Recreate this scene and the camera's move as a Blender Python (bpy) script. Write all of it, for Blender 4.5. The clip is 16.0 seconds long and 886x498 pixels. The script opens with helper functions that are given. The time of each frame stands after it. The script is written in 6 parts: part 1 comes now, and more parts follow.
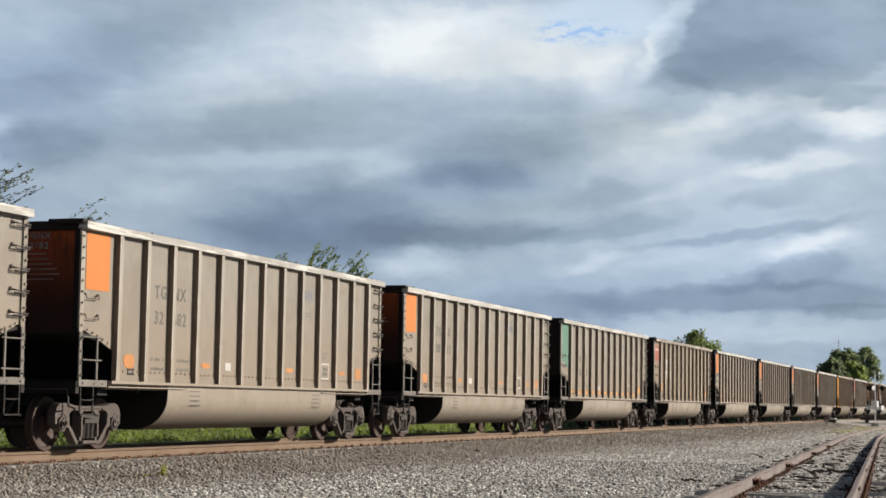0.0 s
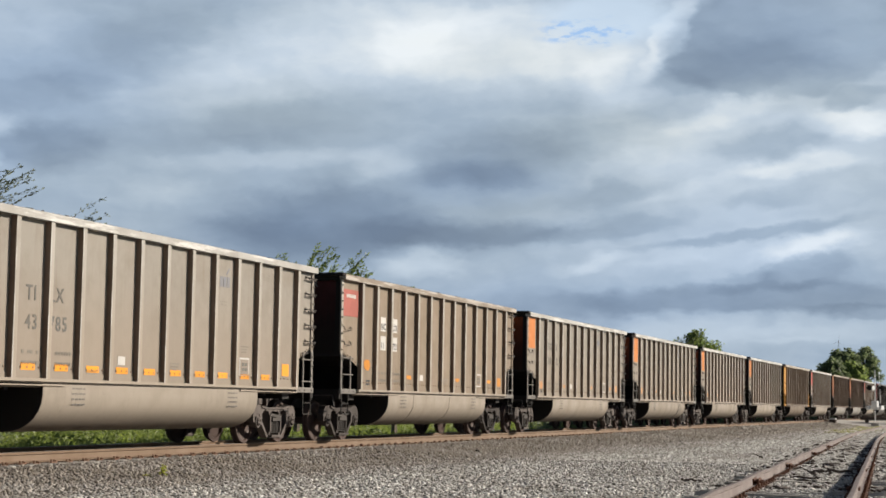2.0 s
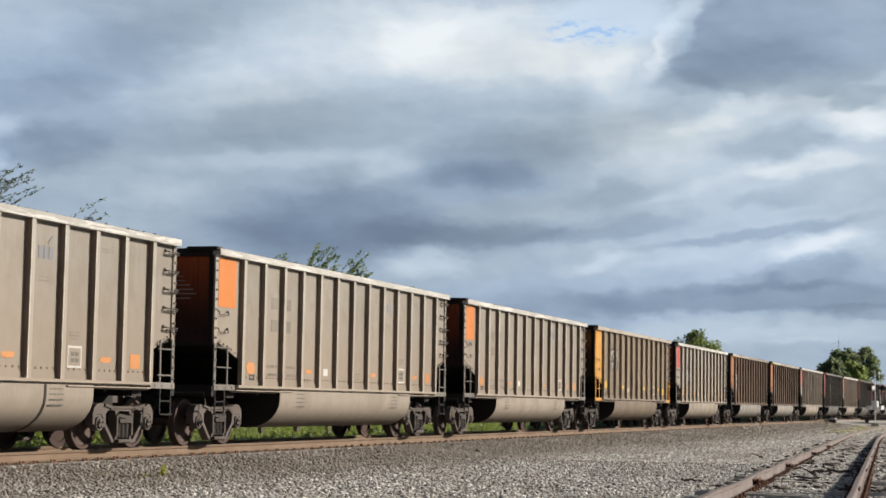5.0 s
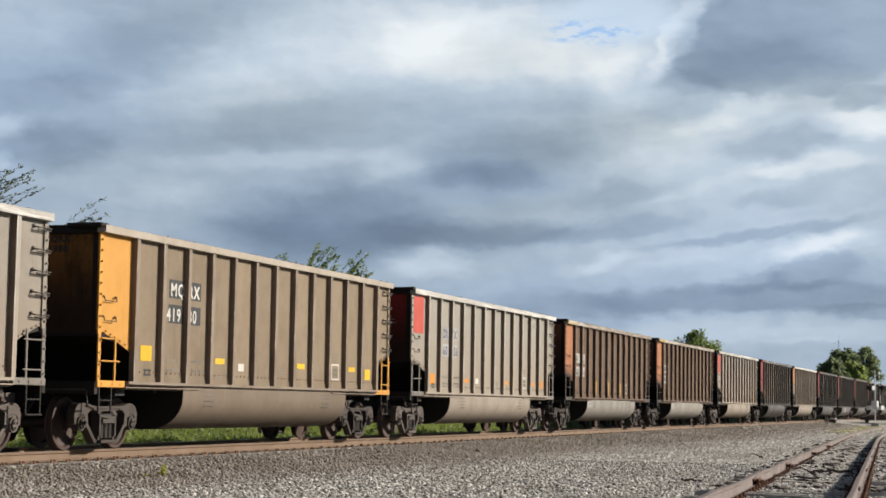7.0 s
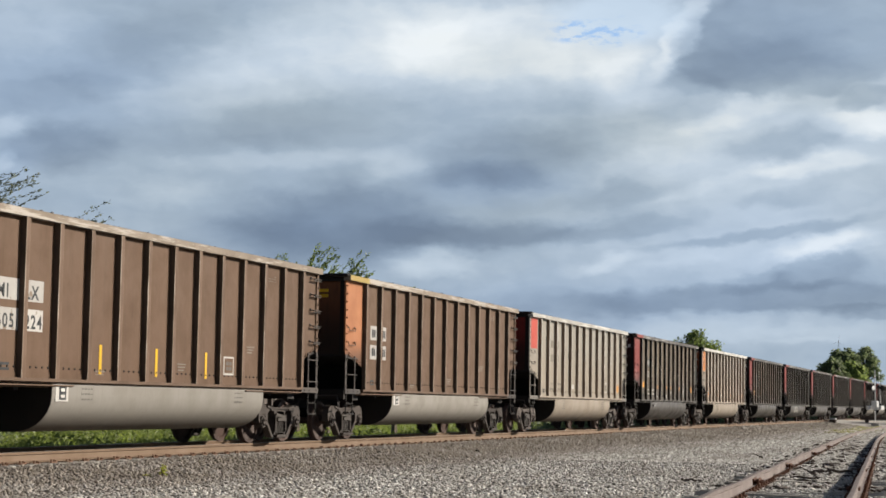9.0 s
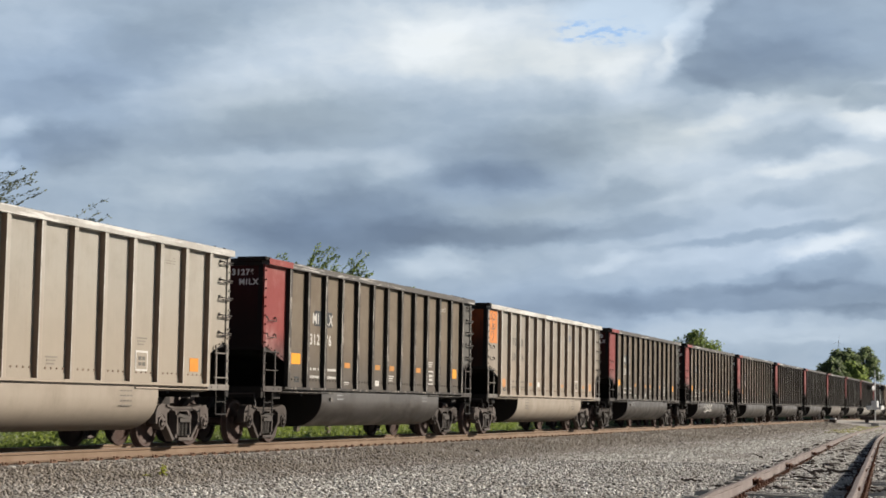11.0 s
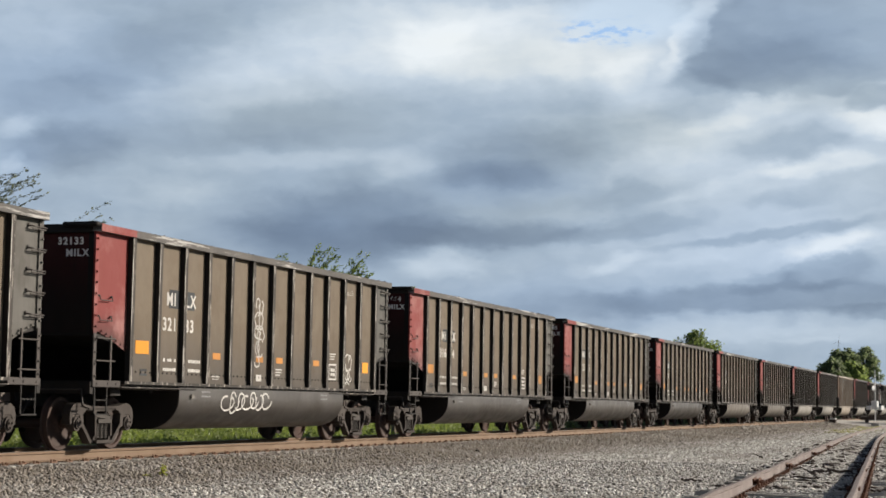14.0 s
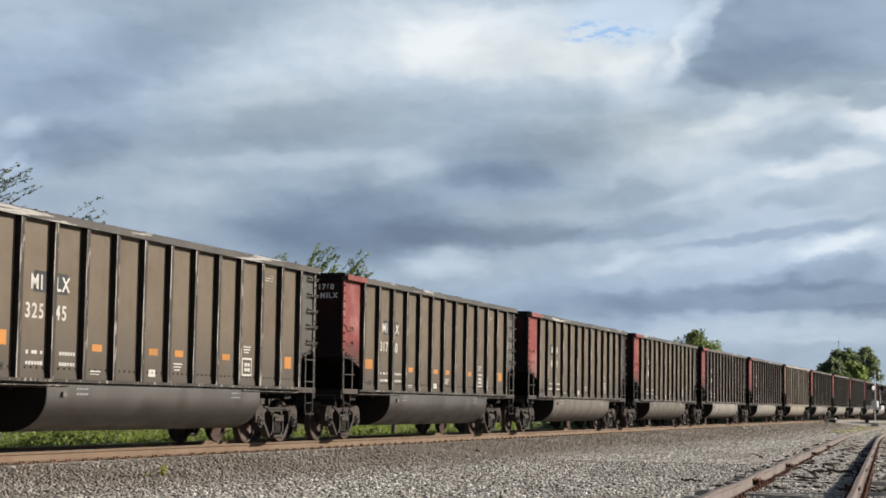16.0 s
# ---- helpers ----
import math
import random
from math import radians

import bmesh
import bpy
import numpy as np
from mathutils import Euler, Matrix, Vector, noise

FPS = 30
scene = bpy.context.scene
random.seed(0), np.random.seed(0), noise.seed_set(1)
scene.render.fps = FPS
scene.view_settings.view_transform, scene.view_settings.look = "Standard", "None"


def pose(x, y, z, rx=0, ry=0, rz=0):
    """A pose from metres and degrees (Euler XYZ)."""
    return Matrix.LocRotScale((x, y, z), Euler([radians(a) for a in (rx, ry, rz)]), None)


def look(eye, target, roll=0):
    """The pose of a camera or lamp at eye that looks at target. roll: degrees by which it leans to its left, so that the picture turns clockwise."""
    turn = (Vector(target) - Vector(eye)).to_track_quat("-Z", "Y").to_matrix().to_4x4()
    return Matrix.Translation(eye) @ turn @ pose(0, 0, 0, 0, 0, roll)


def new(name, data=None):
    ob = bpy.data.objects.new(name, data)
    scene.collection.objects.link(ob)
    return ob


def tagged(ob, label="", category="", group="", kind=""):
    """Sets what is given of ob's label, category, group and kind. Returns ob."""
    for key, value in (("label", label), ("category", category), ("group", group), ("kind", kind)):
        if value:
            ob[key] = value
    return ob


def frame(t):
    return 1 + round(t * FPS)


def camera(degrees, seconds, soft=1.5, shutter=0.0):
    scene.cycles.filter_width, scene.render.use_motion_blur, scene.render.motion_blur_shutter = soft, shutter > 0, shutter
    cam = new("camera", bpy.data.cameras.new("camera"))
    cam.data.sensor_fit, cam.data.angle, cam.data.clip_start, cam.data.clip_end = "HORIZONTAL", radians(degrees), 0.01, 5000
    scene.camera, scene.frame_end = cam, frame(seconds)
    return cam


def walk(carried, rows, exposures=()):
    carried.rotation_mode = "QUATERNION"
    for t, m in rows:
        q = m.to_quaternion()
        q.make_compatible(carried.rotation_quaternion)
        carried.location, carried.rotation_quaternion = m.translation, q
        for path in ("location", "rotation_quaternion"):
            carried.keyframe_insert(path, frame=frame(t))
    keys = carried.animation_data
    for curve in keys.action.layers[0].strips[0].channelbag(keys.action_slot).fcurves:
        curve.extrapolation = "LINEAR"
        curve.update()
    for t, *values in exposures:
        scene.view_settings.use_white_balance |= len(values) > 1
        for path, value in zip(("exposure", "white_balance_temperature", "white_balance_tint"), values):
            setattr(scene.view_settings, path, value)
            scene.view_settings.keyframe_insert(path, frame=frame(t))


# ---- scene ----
# ---------------------------------------------------------------- camera
CAM = Vector((0.0, -16.165, 0.839))
VIEW = Vector((0.94731, 0.30817, 0.08743))
cam = camera(28.17, 16.0, soft=1.7)
EYE_POSE = look(CAM, CAM + VIEW * 20, 0.837)
walk(cam, [(0.0, EYE_POSE), (16.0, EYE_POSE)])
scene.view_settings.exposure = 0.85

# ---------------------------------------------------------------- world, sun
SUN_EL, SUN_AZ = 21.5, -53.0       # degrees; azimuth from +x towards +y
world = bpy.data.worlds.new("sky")
scene.world = world
world.use_nodes = True
wn = world.node_tree.nodes
sky = wn.new("ShaderNodeTexSky")
sky.sky_type = "NISHITA"
sky.sun_disc = False
sky.sun_elevation = radians(SUN_EL)
sky.sun_rotation = radians(90 - SUN_AZ)
sky.dust_density = 2.0
world.node_tree.links.new(sky.outputs[0], wn["Background"].inputs[0])
wn["Background"].inputs[1].default_value = 0.03

sun_data = bpy.data.lights.new("sun", "SUN")
sun_data.energy = 4.3
sun_data.angle = radians(0.6)
sun_data.color = (1.0, 0.91, 0.79)
sun = new("sun", sun_data)
TO_SUN = Vector((math.cos(radians(SUN_AZ)) * math.cos(radians(SUN_EL)),
                 math.sin(radians(SUN_AZ)) * math.cos(radians(SUN_EL)), math.sin(radians(SUN_EL))))
sun.matrix_basis = look(TO_SUN * 200, (0, 0, 0))

# ---------------------------------------------------------------- node helpers


class Nodes:
    """Short ways to build a node tree."""

    def __init__(self, name, mat=None):
        self.mat = mat or bpy.data.materials.new(name)
        self.mat.use_nodes = True
        self.tree = self.mat.node_tree
        self.bsdf = self.tree.nodes["Principled BSDF"]
        self.out = self.tree.nodes["Material Output"]

    def add(self, kind):
        n = self.tree.nodes.new(kind)
        return n

    def link(self, a, b):
        self.tree.links.new(a, b)

    def put(self, sock, v):
        if isinstance(v, bpy.types.NodeSocket):
            self.link(v, sock)
        else:
            sock.default_value = v

    def math(self, op, a, b=0.0, c=None, clamp=False):
        n = self.add("ShaderNodeMath")
        n.operation, n.use_clamp = op, clamp
        self.put(n.inputs[0], a)
        self.put(n.inputs[1], b)
        if c is not None:
            self.put(n.inputs[2], c)
        return n.outputs[0]

    def vmath(self, op, a, b=(0, 0, 0)):
        n = self.add("ShaderNodeVectorMath")
        n.operation = op
        self.put(n.inputs[0], a)
        self.put(n.inputs[1], b)
        return n.outputs["Value"] if op in ("LENGTH", "DOT_PRODUCT", "DISTANCE") else n.outputs[0]

    def scaled(self, v, xyz):
        return self.vmath("MULTIPLY", v, xyz)

    def noise(self, v, scale, detail=4.0, rough=0.55, colour=False):
        n = self.add("ShaderNodeTexNoise")
        self.put(n.inputs["Vector"], v)
        n.inputs["Scale"].default_value = scale
        n.inputs["Detail"].default_value = detail
        n.inputs["Roughness"].default_value = rough
        return n.outputs["Color" if colour else 0]

    def voronoi(self, v, scale, feature="F1", out="Distance"):
        n = self.add("ShaderNodeTexVoronoi")
        n.feature = feature
        self.put(n.inputs["Vector"], v)
        n.inputs["Scale"].default_value = scale
        return n.outputs[out]

    def span(self, v, a, b, c=0.0, d=1.0, smooth=True):
        n = self.add("ShaderNodeMapRange")
        n.interpolation_type = "SMOOTHSTEP" if smooth else "LINEAR"
        for i, x in enumerate((v, a, b, c, d)):
            self.put(n.inputs[i], x)
        return n.outputs[0]

    def ramp(self, fac, *stops):
        n = self.add("ShaderNodeValToRGB")
        el = n.color_ramp.elements
        while len(el) < len(stops):
            el.new(0.5)
        for e, (p, col) in zip(el, stops):
            e.position, e.color = p, (*col, 1)
        self.put(n.inputs[0], fac)
        return n.outputs[0]

    def mix(self, fac, a, b, blend="MIX"):
        n = self.add("ShaderNodeMix")
        n.data_type, n.blend_type = "RGBA", blend
        self.put(n.inputs["Factor"], fac)
        for s, v in ((n.inputs[6], a), (n.inputs[7], b)):
            self.put(s, v if isinstance(v, bpy.types.NodeSocket) else (*v, 1))
        return n.outputs[2]

    def bump(self, height, strength, distance):
        n = self.add("ShaderNodeBump")
        n.inputs["Strength"].default_value = strength
        n.inputs["Distance"].default_value = distance
        self.put(n.inputs["Height"], height)
        self.link(n.outputs[0], self.bsdf.inputs["Normal"])

    def finish(self, colour, rough=0.6, metal=0.0):
        self.put(self.bsdf.inputs["Base Color"], colour if isinstance(colour, bpy.types.NodeSocket) else (*colour, 1))
        self.put(self.bsdf.inputs["Roughness"], rough)
        self.bsdf.inputs["Metallic"].default_value = metal
        return self.mat

    def place(self, own=True):
        """Object coordinates, shifted at random from object to object."""
        co = self.add("ShaderNodeTexCoord").outputs["Object"]
        if not own:
            return co
        info = self.add("ShaderNodeObjectInfo")
        off = self.math("MULTIPLY", info.outputs["Random"], 60.0)
        comb = self.add("ShaderNodeCombineXYZ")
        for i in range(3):
            self.link(off, comb.inputs[i])
        return self.vmath("ADD", co, comb.outputs[0])


def grimy(name, base, dirt, rough=0.62, amount=0.55, streak=0.5, metal=0.0, vary=0.12, bump=0.25, dirt_shade=None, reach=(3.3, 1.5), sheen=0.2):
    """Weathered paint or bare metal: blotches, vertical streaks and fine grain."""
    n = Nodes(name)
    v = n.place()
    blotch = n.noise(v, 1.3, 5, 0.6)
    fine = n.noise(v, 22, 4, 0.7)
    run = n.noise(n.scaled(v, (7.0, 7.0, 0.5)), 2.0, 5, 0.65)
    d = n.math("ADD", n.math("MULTIPLY", n.span(blotch, 0.35, 0.72), amount),
               n.math("MULTIPLY", n.span(run, 0.48, 0.75), streak), clamp=True)
    d = n.math("MULTIPLY", d, n.span(fine, 0.25, 0.7, 0.7, 1.0))
    tint = n.math("ADD", 1.0 - vary, n.math("MULTIPLY", n.add("ShaderNodeObjectInfo").outputs["Random"], 2 * vary))
    col = n.mix(d, base, dirt)
    if dirt_shade:
        # a second colour low down: soot on ends, painted underside shade on tubs
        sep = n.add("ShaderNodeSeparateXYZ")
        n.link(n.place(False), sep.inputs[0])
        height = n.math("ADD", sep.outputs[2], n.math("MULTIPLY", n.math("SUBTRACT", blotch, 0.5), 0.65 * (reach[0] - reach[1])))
        col = n.mix(n.span(height, reach[0], reach[1], 0.0, 0.8 if reach[1] < 2 else 0.93), col, dirt_shade)
    g = n.add("ShaderNodeVectorMath")
    g.operation = "SCALE"
    n.link(col, g.inputs[0])
    n.link(tint, g.inputs["Scale"])
    if bump:
        n.bump(n.math("ADD", blotch, n.math("MULTIPLY", fine, 0.25)), bump, 0.02)
    n.bsdf.inputs["Specular IOR Level"].default_value = 0.5 if metal else sheen
    return n.finish(g.outputs[0], n.span(blotch, 0.3, 0.7, rough - 0.1, rough + 0.12), metal)


def scuffed(name, base, dirt, scuff, stretch, low=0.56, high=0.62, dirt_shade=None, reach=(3.3, 1.5)):
    """Sooty or dusty metal, rubbed bright in long torn patches."""
    mat = grimy(name, base, dirt, 0.58, 0.5, 0.2, dirt_shade=dirt_shade, reach=reach)
    n = Nodes(name, mat)
    old = n.bsdf.inputs["Base Color"].links[0].from_socket
    v = n.place()
    torn = n.noise(n.scaled(v, stretch), 1.0, 7, 0.68)
    n.link(n.mix(n.span(torn, low, high, 0.0, 0.9), old, scuff), n.bsdf.inputs["Base Color"])
    return mat


# ---------------------------------------------------------------- clouds
def cloud_material():
    """Layers of cloud, in degrees of azimuth and elevation; brightness is summed in stops."""
    n = Nodes("cloud_cover")
    co = n.add("ShaderNodeTexCoord").outputs["Object"]
    sep = n.add("ShaderNodeSeparateXYZ")
    n.link(n.vmath("NORMALIZE", co), sep.inputs[0])
    az = n.math("MULTIPLY", n.math("ARCTAN2", sep.outputs[1], sep.outputs[0]), 57.29578)
    el = n.math("MULTIPLY", n.math("ARCSINE", sep.outputs[2]), 57.29578)
    comb = n.add("ShaderNodeCombineXYZ")
    n.link(az, comb.inputs[0])
    n.link(el, comb.inputs[1])
    flat = comb.outputs[0]
    # billows pull the edges of the masses out of shape, wide ones and small ones
    half = (0.5, 0.5, 0.5)
    warp = n.vmath("SUBTRACT", n.noise(n.scaled(flat, (0.35, 0.8, 1)), 1.0, 3, 0.5, True), half)
    curl = n.vmath("SUBTRACT", n.noise(n.scaled(flat, (1.1, 1.9, 1)), 1.0, 4, 0.55, True), half)
    v = n.vmath("ADD", n.vmath("ADD", flat, n.scaled(warp, (2.0, 0.8, 0))), n.scaled(curl, (0.75, 0.5, 0)))
    stops, cool = [0.02], [0.0]

    def spot(x, y, rx, ry, turn, k, crisp):
        m = n.add("ShaderNodeMapping")
        m.vector_type = "TEXTURE"
        n.link(v, m.inputs["Vector"])
        m.inputs["Location"].default_value = (x, y, 0)
        m.inputs["Rotation"].default_value = (0, 0, radians(turn))
        m.inputs["Scale"].default_value = (rx, ry, 1)
        return n.span(n.vmath("LENGTH", m.outputs[0]), 1.45 - 0.33 * crisp, 0.15 + 0.57 * crisp, 0, k)

    def mass(x, y, rx, ry, turn, k, crisp=0.0):
        """One body of cloud: middle, half width and height, lean, stops over or under the deck."""
        stops[0] = n.math("ADD", stops[0], spot(x, y, rx, ry, turn, k, crisp))

    def tint(x, y, rx, ry, k):
        """A bluer (or greyer) stretch of the deck."""
        cool[0] = n.math("ADD", cool[0], spot(x, y, rx, ry, 0, k, 0.0))

    mass(31.9, 12.0, 2.4, 1.28, 0, 0.17)
    mass(29.0, 10.7, 4.2, 1.10, -20, -0.19)
    mass(27.4, 12.0, 2.0, 1.01, -10, -0.17)
    mass(30.4, 9.7, 2.4, 0.77, -10, -0.14, 0.85)
    mass(26.1, 10.1, 2.7, 1.28, -15, 0.19)
    mass(32.1, 8.6, 0.9, 0.44, -10, 0.28, 0.50)
    mass(32.2, 7.3, 0.4, 0.55, 0, 0.18, 0.60)
    mass(30.6, 7.9, 2.1, 0.82, 0, -0.41, 0.65)
    mass(27.0, 8.5, 4.6, 0.66, 0, -0.19, 0.20)
    mass(27.8, 7.8, 1.2, 0.37, 0, 0.02)
    mass(23.0, 9.0, 2.7, 0.82, -6, -0.22, 0.45)
    mass(23.7, 7.8, 3.7, 0.37, -2, 0.21, 0.20)
    mass(19.8, 7.6, 1.4, 0.70, 0, 0.27, 0.35)
    mass(26.9, 6.6, 1.4, 0.59, -5, 0.16)
    mass(21.4, 5.7, 3.5, 1.61, -5, -0.65, 0.55)
    mass(18.3, 5.4, 3.7, 0.73, 0, -0.35, 0.20)
    mass(24.7, 6.0, 2.2, 0.73, 0, -0.16)
    mass(21.2, 11.7, 4.9, 1.74, -15, 0.59)
    mass(16.0, 11.5, 4.8, 1.68, -3, 0.66, 0.50)
    mass(13.9, 11.1, 1.6, 0.73, 0, 0.09, 0.20)
    mass(12.1, 10.5, 1.5, 1.10, -10, 0.51, 0.20)
    mass(6.7, 11.7, 4.1, 1.92, -5, -0.38, 1.25)
    mass(8.2, 11.0, 2.2, 0.82, -4, -0.25)
    mass(6.4, 12.7, 2.4, 0.73, 0, 0.19)
    mass(4.1, 11.8, 1.5, 1.46, 0, 0.27)
    mass(4.4, 9.9, 1.1, 0.44, -10, -0.27, 0.95)
    mass(9.8, 10.4, 1.1, 0.51, 0, -0.16, 0.85)
    mass(8.8, 9.4, 3.0, 0.40, -16, 0.33, 0.20)
    mass(6.8, 8.6, 2.5, 0.51, -9, -0.36, 0.60)
    mass(4.3, 9.1, 1.6, 0.48, 0, 0.58, 0.20)
    mass(6.1, 7.8, 2.5, 0.35, -4, 0.30, 0.50)
    mass(10.6, 8.0, 2.0, 0.77, -22, 0.16, 0.10)
    mass(7.0, 6.8, 1.7, 0.40, -15, -0.20, 0.50)
    mass(4.4, 7.4, 1.3, 0.40, -12, -0.03, 0.50)
    mass(9.5, 7.1, 2.3, 0.26, -15, 0.16, 0.20)
    mass(15.9, 8.1, 2.9, 0.92, -8, -0.39, 0.45)
    mass(16.7, 7.3, 2.4, 0.59, -2, -0.46, 0.10)
    mass(12.5, 6.8, 1.6, 0.48, -10, -0.24, 0.40)
    mass(12.2, 7.7, 1.6, 0.26, -22, 0.12, 0.20)
    mass(16.8, 6.4, 2.0, 0.31, 0, -0.13, 0.20)
    mass(13.5, 6.1, 1.4, 0.26, -4, 0.06, 0.20)
    mass(16.8, 5.5, 3.0, 0.48, -2, -0.40, 0.50)
    mass(12.6, 5.7, 3.0, 0.33, -9, -0.27, 0.50)
    mass(7.9, 5.6, 4.1, 0.22, -8, -0.40, 0.50)
    mass(5.8, 5.3, 1.7, 0.31, -10, 0.50, 0.20)
    mass(9.3, 4.9, 2.1, 0.33, -8, 0.09, 0.10)
    mass(18.3, 4.5, 1.6, 0.51, 0, 0.38, 0.25)
    mass(12.8, 4.6, 1.2, 0.29, -16, 0.34, 0.20)
    mass(16.2, 4.4, 1.2, 0.33, -5, 0.02, 0.20)
    mass(8.1, 3.5, 6.0, 0.55, -2, -0.43, 0.90)
    mass(5.9, 4.4, 1.4, 0.66, -10, -0.30, 0.95)
    mass(7.8, 4.1, 1.4, 0.40, -12, -0.24, 0.85)
    mass(13.9, 3.2, 3.0, 0.46, 0, -0.31, 0.20)
    mass(4.3, 3.2, 1.7, 0.26, 0, -0.27, 0.85)
    mass(8.6, 2.4, 7.7, 0.48, -2, 0.32)
    mass(6.5, 2.2, 1.3, 0.13, -8, 0.13, 0.20)
    mass(7.0, 8.2, 5.5, 2.38, -8, 0.41, 0.20)
    mass(7.7, 5.2, 6.4, 1.10, -5, 0.31, 0.10)
    mass(11.9, 4.5, 3.3, 0.92, -5, 0.06)
    mass(24.1, 5.2, 2.6, 0.9, -4, -0.32, 0.1)
    mass(10.3, 12.0, 1.45, 0.62, -58, 0.44, 0.95)
    mass(11.2, 12.1, 1.3, 0.8, -40, 0.22, 0.1)

    tint(31.3, 10.2, 3.7, 2.7, 1.0)
    tint(7.3, 12.1, 3.8, 1.5, 0.8)
    tint(16.6, 7.2, 2.4, 0.7, 0.8)
    tint(21.4, 5.5, 3.8, 1.5, 0.8)
    tint(8.6, 4.4, 5.9, 2.2, 0.8)
    tint(15.0, 3.3, 3.7, 0.9, 0.7)
    tint(32.2, 7.3, 1.3, 1.1, 0.8)
    tint(13.2, 8.8, 3.7, 1.1, -0.8)
    tint(23.0, 9.2, 3.7, 1.1, -0.5)
    tint(5.4, 10.0, 2.7, 0.7, -0.6)
    tint(15.9, 6.3, 2.9, 0.5, -0.5)
    tint(16.0, 11.1, 4.8, 0.9, -0.4)
    tint(9.9, 8.9, 2.7, 0.9, -0.4)
    # wisps drawn out along the wind, and lumps lit on the side toward the sun
    lean = n.add("ShaderNodeMapping")
    n.link(v, lean.inputs["Vector"])
    lean.inputs["Rotation"].default_value = (0, 0, radians(9))
    wisps = n.noise(n.scaled(lean.outputs[0], (0.28, 1.5, 1)), 1.0, 4, 0.5)
    lump = n.vmath("ADD", n.scaled(flat, (0.5, 0.9, 1)), n.scaled(curl, (0.5, 0.5, 0)))
    here = n.noise(lump, 1.0, 4, 0.45)
    there = n.noise(n.vmath("ADD", lump, (-0.16, 0.16, 0)), 1.0, 4, 0.45)
    total = n.math("ADD", stops[0], n.math("MULTIPLY", n.math("SUBTRACT", wisps, 0.5), 0.26))
    total = n.math("ADD", total, n.math("MULTIPLY", n.math("SUBTRACT", here, there), 0.5))
    tone = n.span(total, -1.0, 1.0, smooth=False)
    col = n.ramp(tone, (0.0, (0.168, 0.222, 0.300)), (0.25, (0.245, 0.318, 0.412)), (0.5, (0.362, 0.452, 0.556)),
                 (0.75, (0.545, 0.636, 0.733)), (0.88, (0.69, 0.76, 0.82)), (1.0, (0.83, 0.885, 0.925)))
    drift = n.math("MULTIPLY", n.math("SUBTRACT", n.noise(n.scaled(flat, (0.2, 0.5, 1)), 1.0, 3, 0.5), 0.5), 1.2)
    bluer = n.math("ADD", cool[0], drift)
    gain = n.add("ShaderNodeCombineXYZ")
    n.put(gain.inputs[0], n.math("SUBTRACT", 1.0, n.math("MULTIPLY", bluer, 0.035)))
    gain.inputs[1].default_value = 1.0
    n.put(gain.inputs[2], n.math("ADD", 1.0, n.math("MULTIPLY", bluer, 0.065)))
    col = n.vmath("MULTIPLY", col, gain.outputs[0])
    # a rent with blue sky behind
    hole = n.add("ShaderNodeMapping")
    hole.vector_type = "TEXTURE"
    n.link(v, hole.inputs["Vector"])
    hole.inputs["Location"].default_value = (13.3, 12.05, 0)
    hole.inputs["Scale"].default_value = (1.5, 0.42, 1)
    near = n.vmath("LENGTH", hole.outputs[0])
    torn = n.noise(n.scaled(flat, (1.3, 3.6, 1)), 1.0, 4, 0.6)
    gap = n.math("MULTIPLY", n.span(near, 1.35, 0.5), n.span(torn, 0.46, 0.62, 0.0, 0.8))
    veil = n.add("ShaderNodeMapping")
    veil.vector_type = "TEXTURE"
    n.link(v, veil.inputs["Vector"])
    veil.inputs["Location"].default_value = (12.3, 12.5, 0)
    veil.inputs["Scale"].default_value = (2.4, 0.9, 1)
    col = n.mix(n.span(n.vmath("LENGTH", veil.outputs[0]), 1.25, 0.5, 0.0, 0.75), col, (0.60, 0.73, 0.875))
    col = n.mix(gap, col, (0.31, 0.52, 0.86))
    em = n.add("ShaderNodeEmission")
    n.link(col, em.inputs[0])
    em.inputs[1].default_value = 0.562
    n.tree.nodes.remove(n.bsdf)
    n.link(em.outputs[0], n.out.inputs[0])
    return n.mat


def cloud_bank():
    """A ring of sky all round the horizon, up to 16.5 degrees; above it the open sky."""
    bm = bmesh.new()
    rad, rings, seg = 4300.0, 12, 128
    rows = []
    for i in range(rings + 1):
        e = radians(-0.6 + 17.1 * i / rings)
        rows.append([bm.verts.new((rad * math.cos(e) * math.cos(2 * math.pi * j / seg),
                                   rad * math.cos(e) * math.sin(2 * math.pi * j / seg), rad * math.sin(e))) for j in range(seg)])
    for a, b in zip(rows, rows[1:]):
        for j in range(seg):
            bm.faces.new((a[j], b[j], b[(j + 1) % seg], a[(j + 1) % seg]))
    me = bpy.data.meshes.new("backdrop_clouds")
    bm.to_mesh(me)
    bm.free()
    me.materials.append(cloud_material())
    for p in me.polygons:
        p.use_smooth = True
    ob = new("backdrop_clouds", me)
    ob.location = CAM
    return tagged(ob, "grey and white broken storm clouds drifting over the plain", "sky", kind="structure")


clouds = cloud_bank()

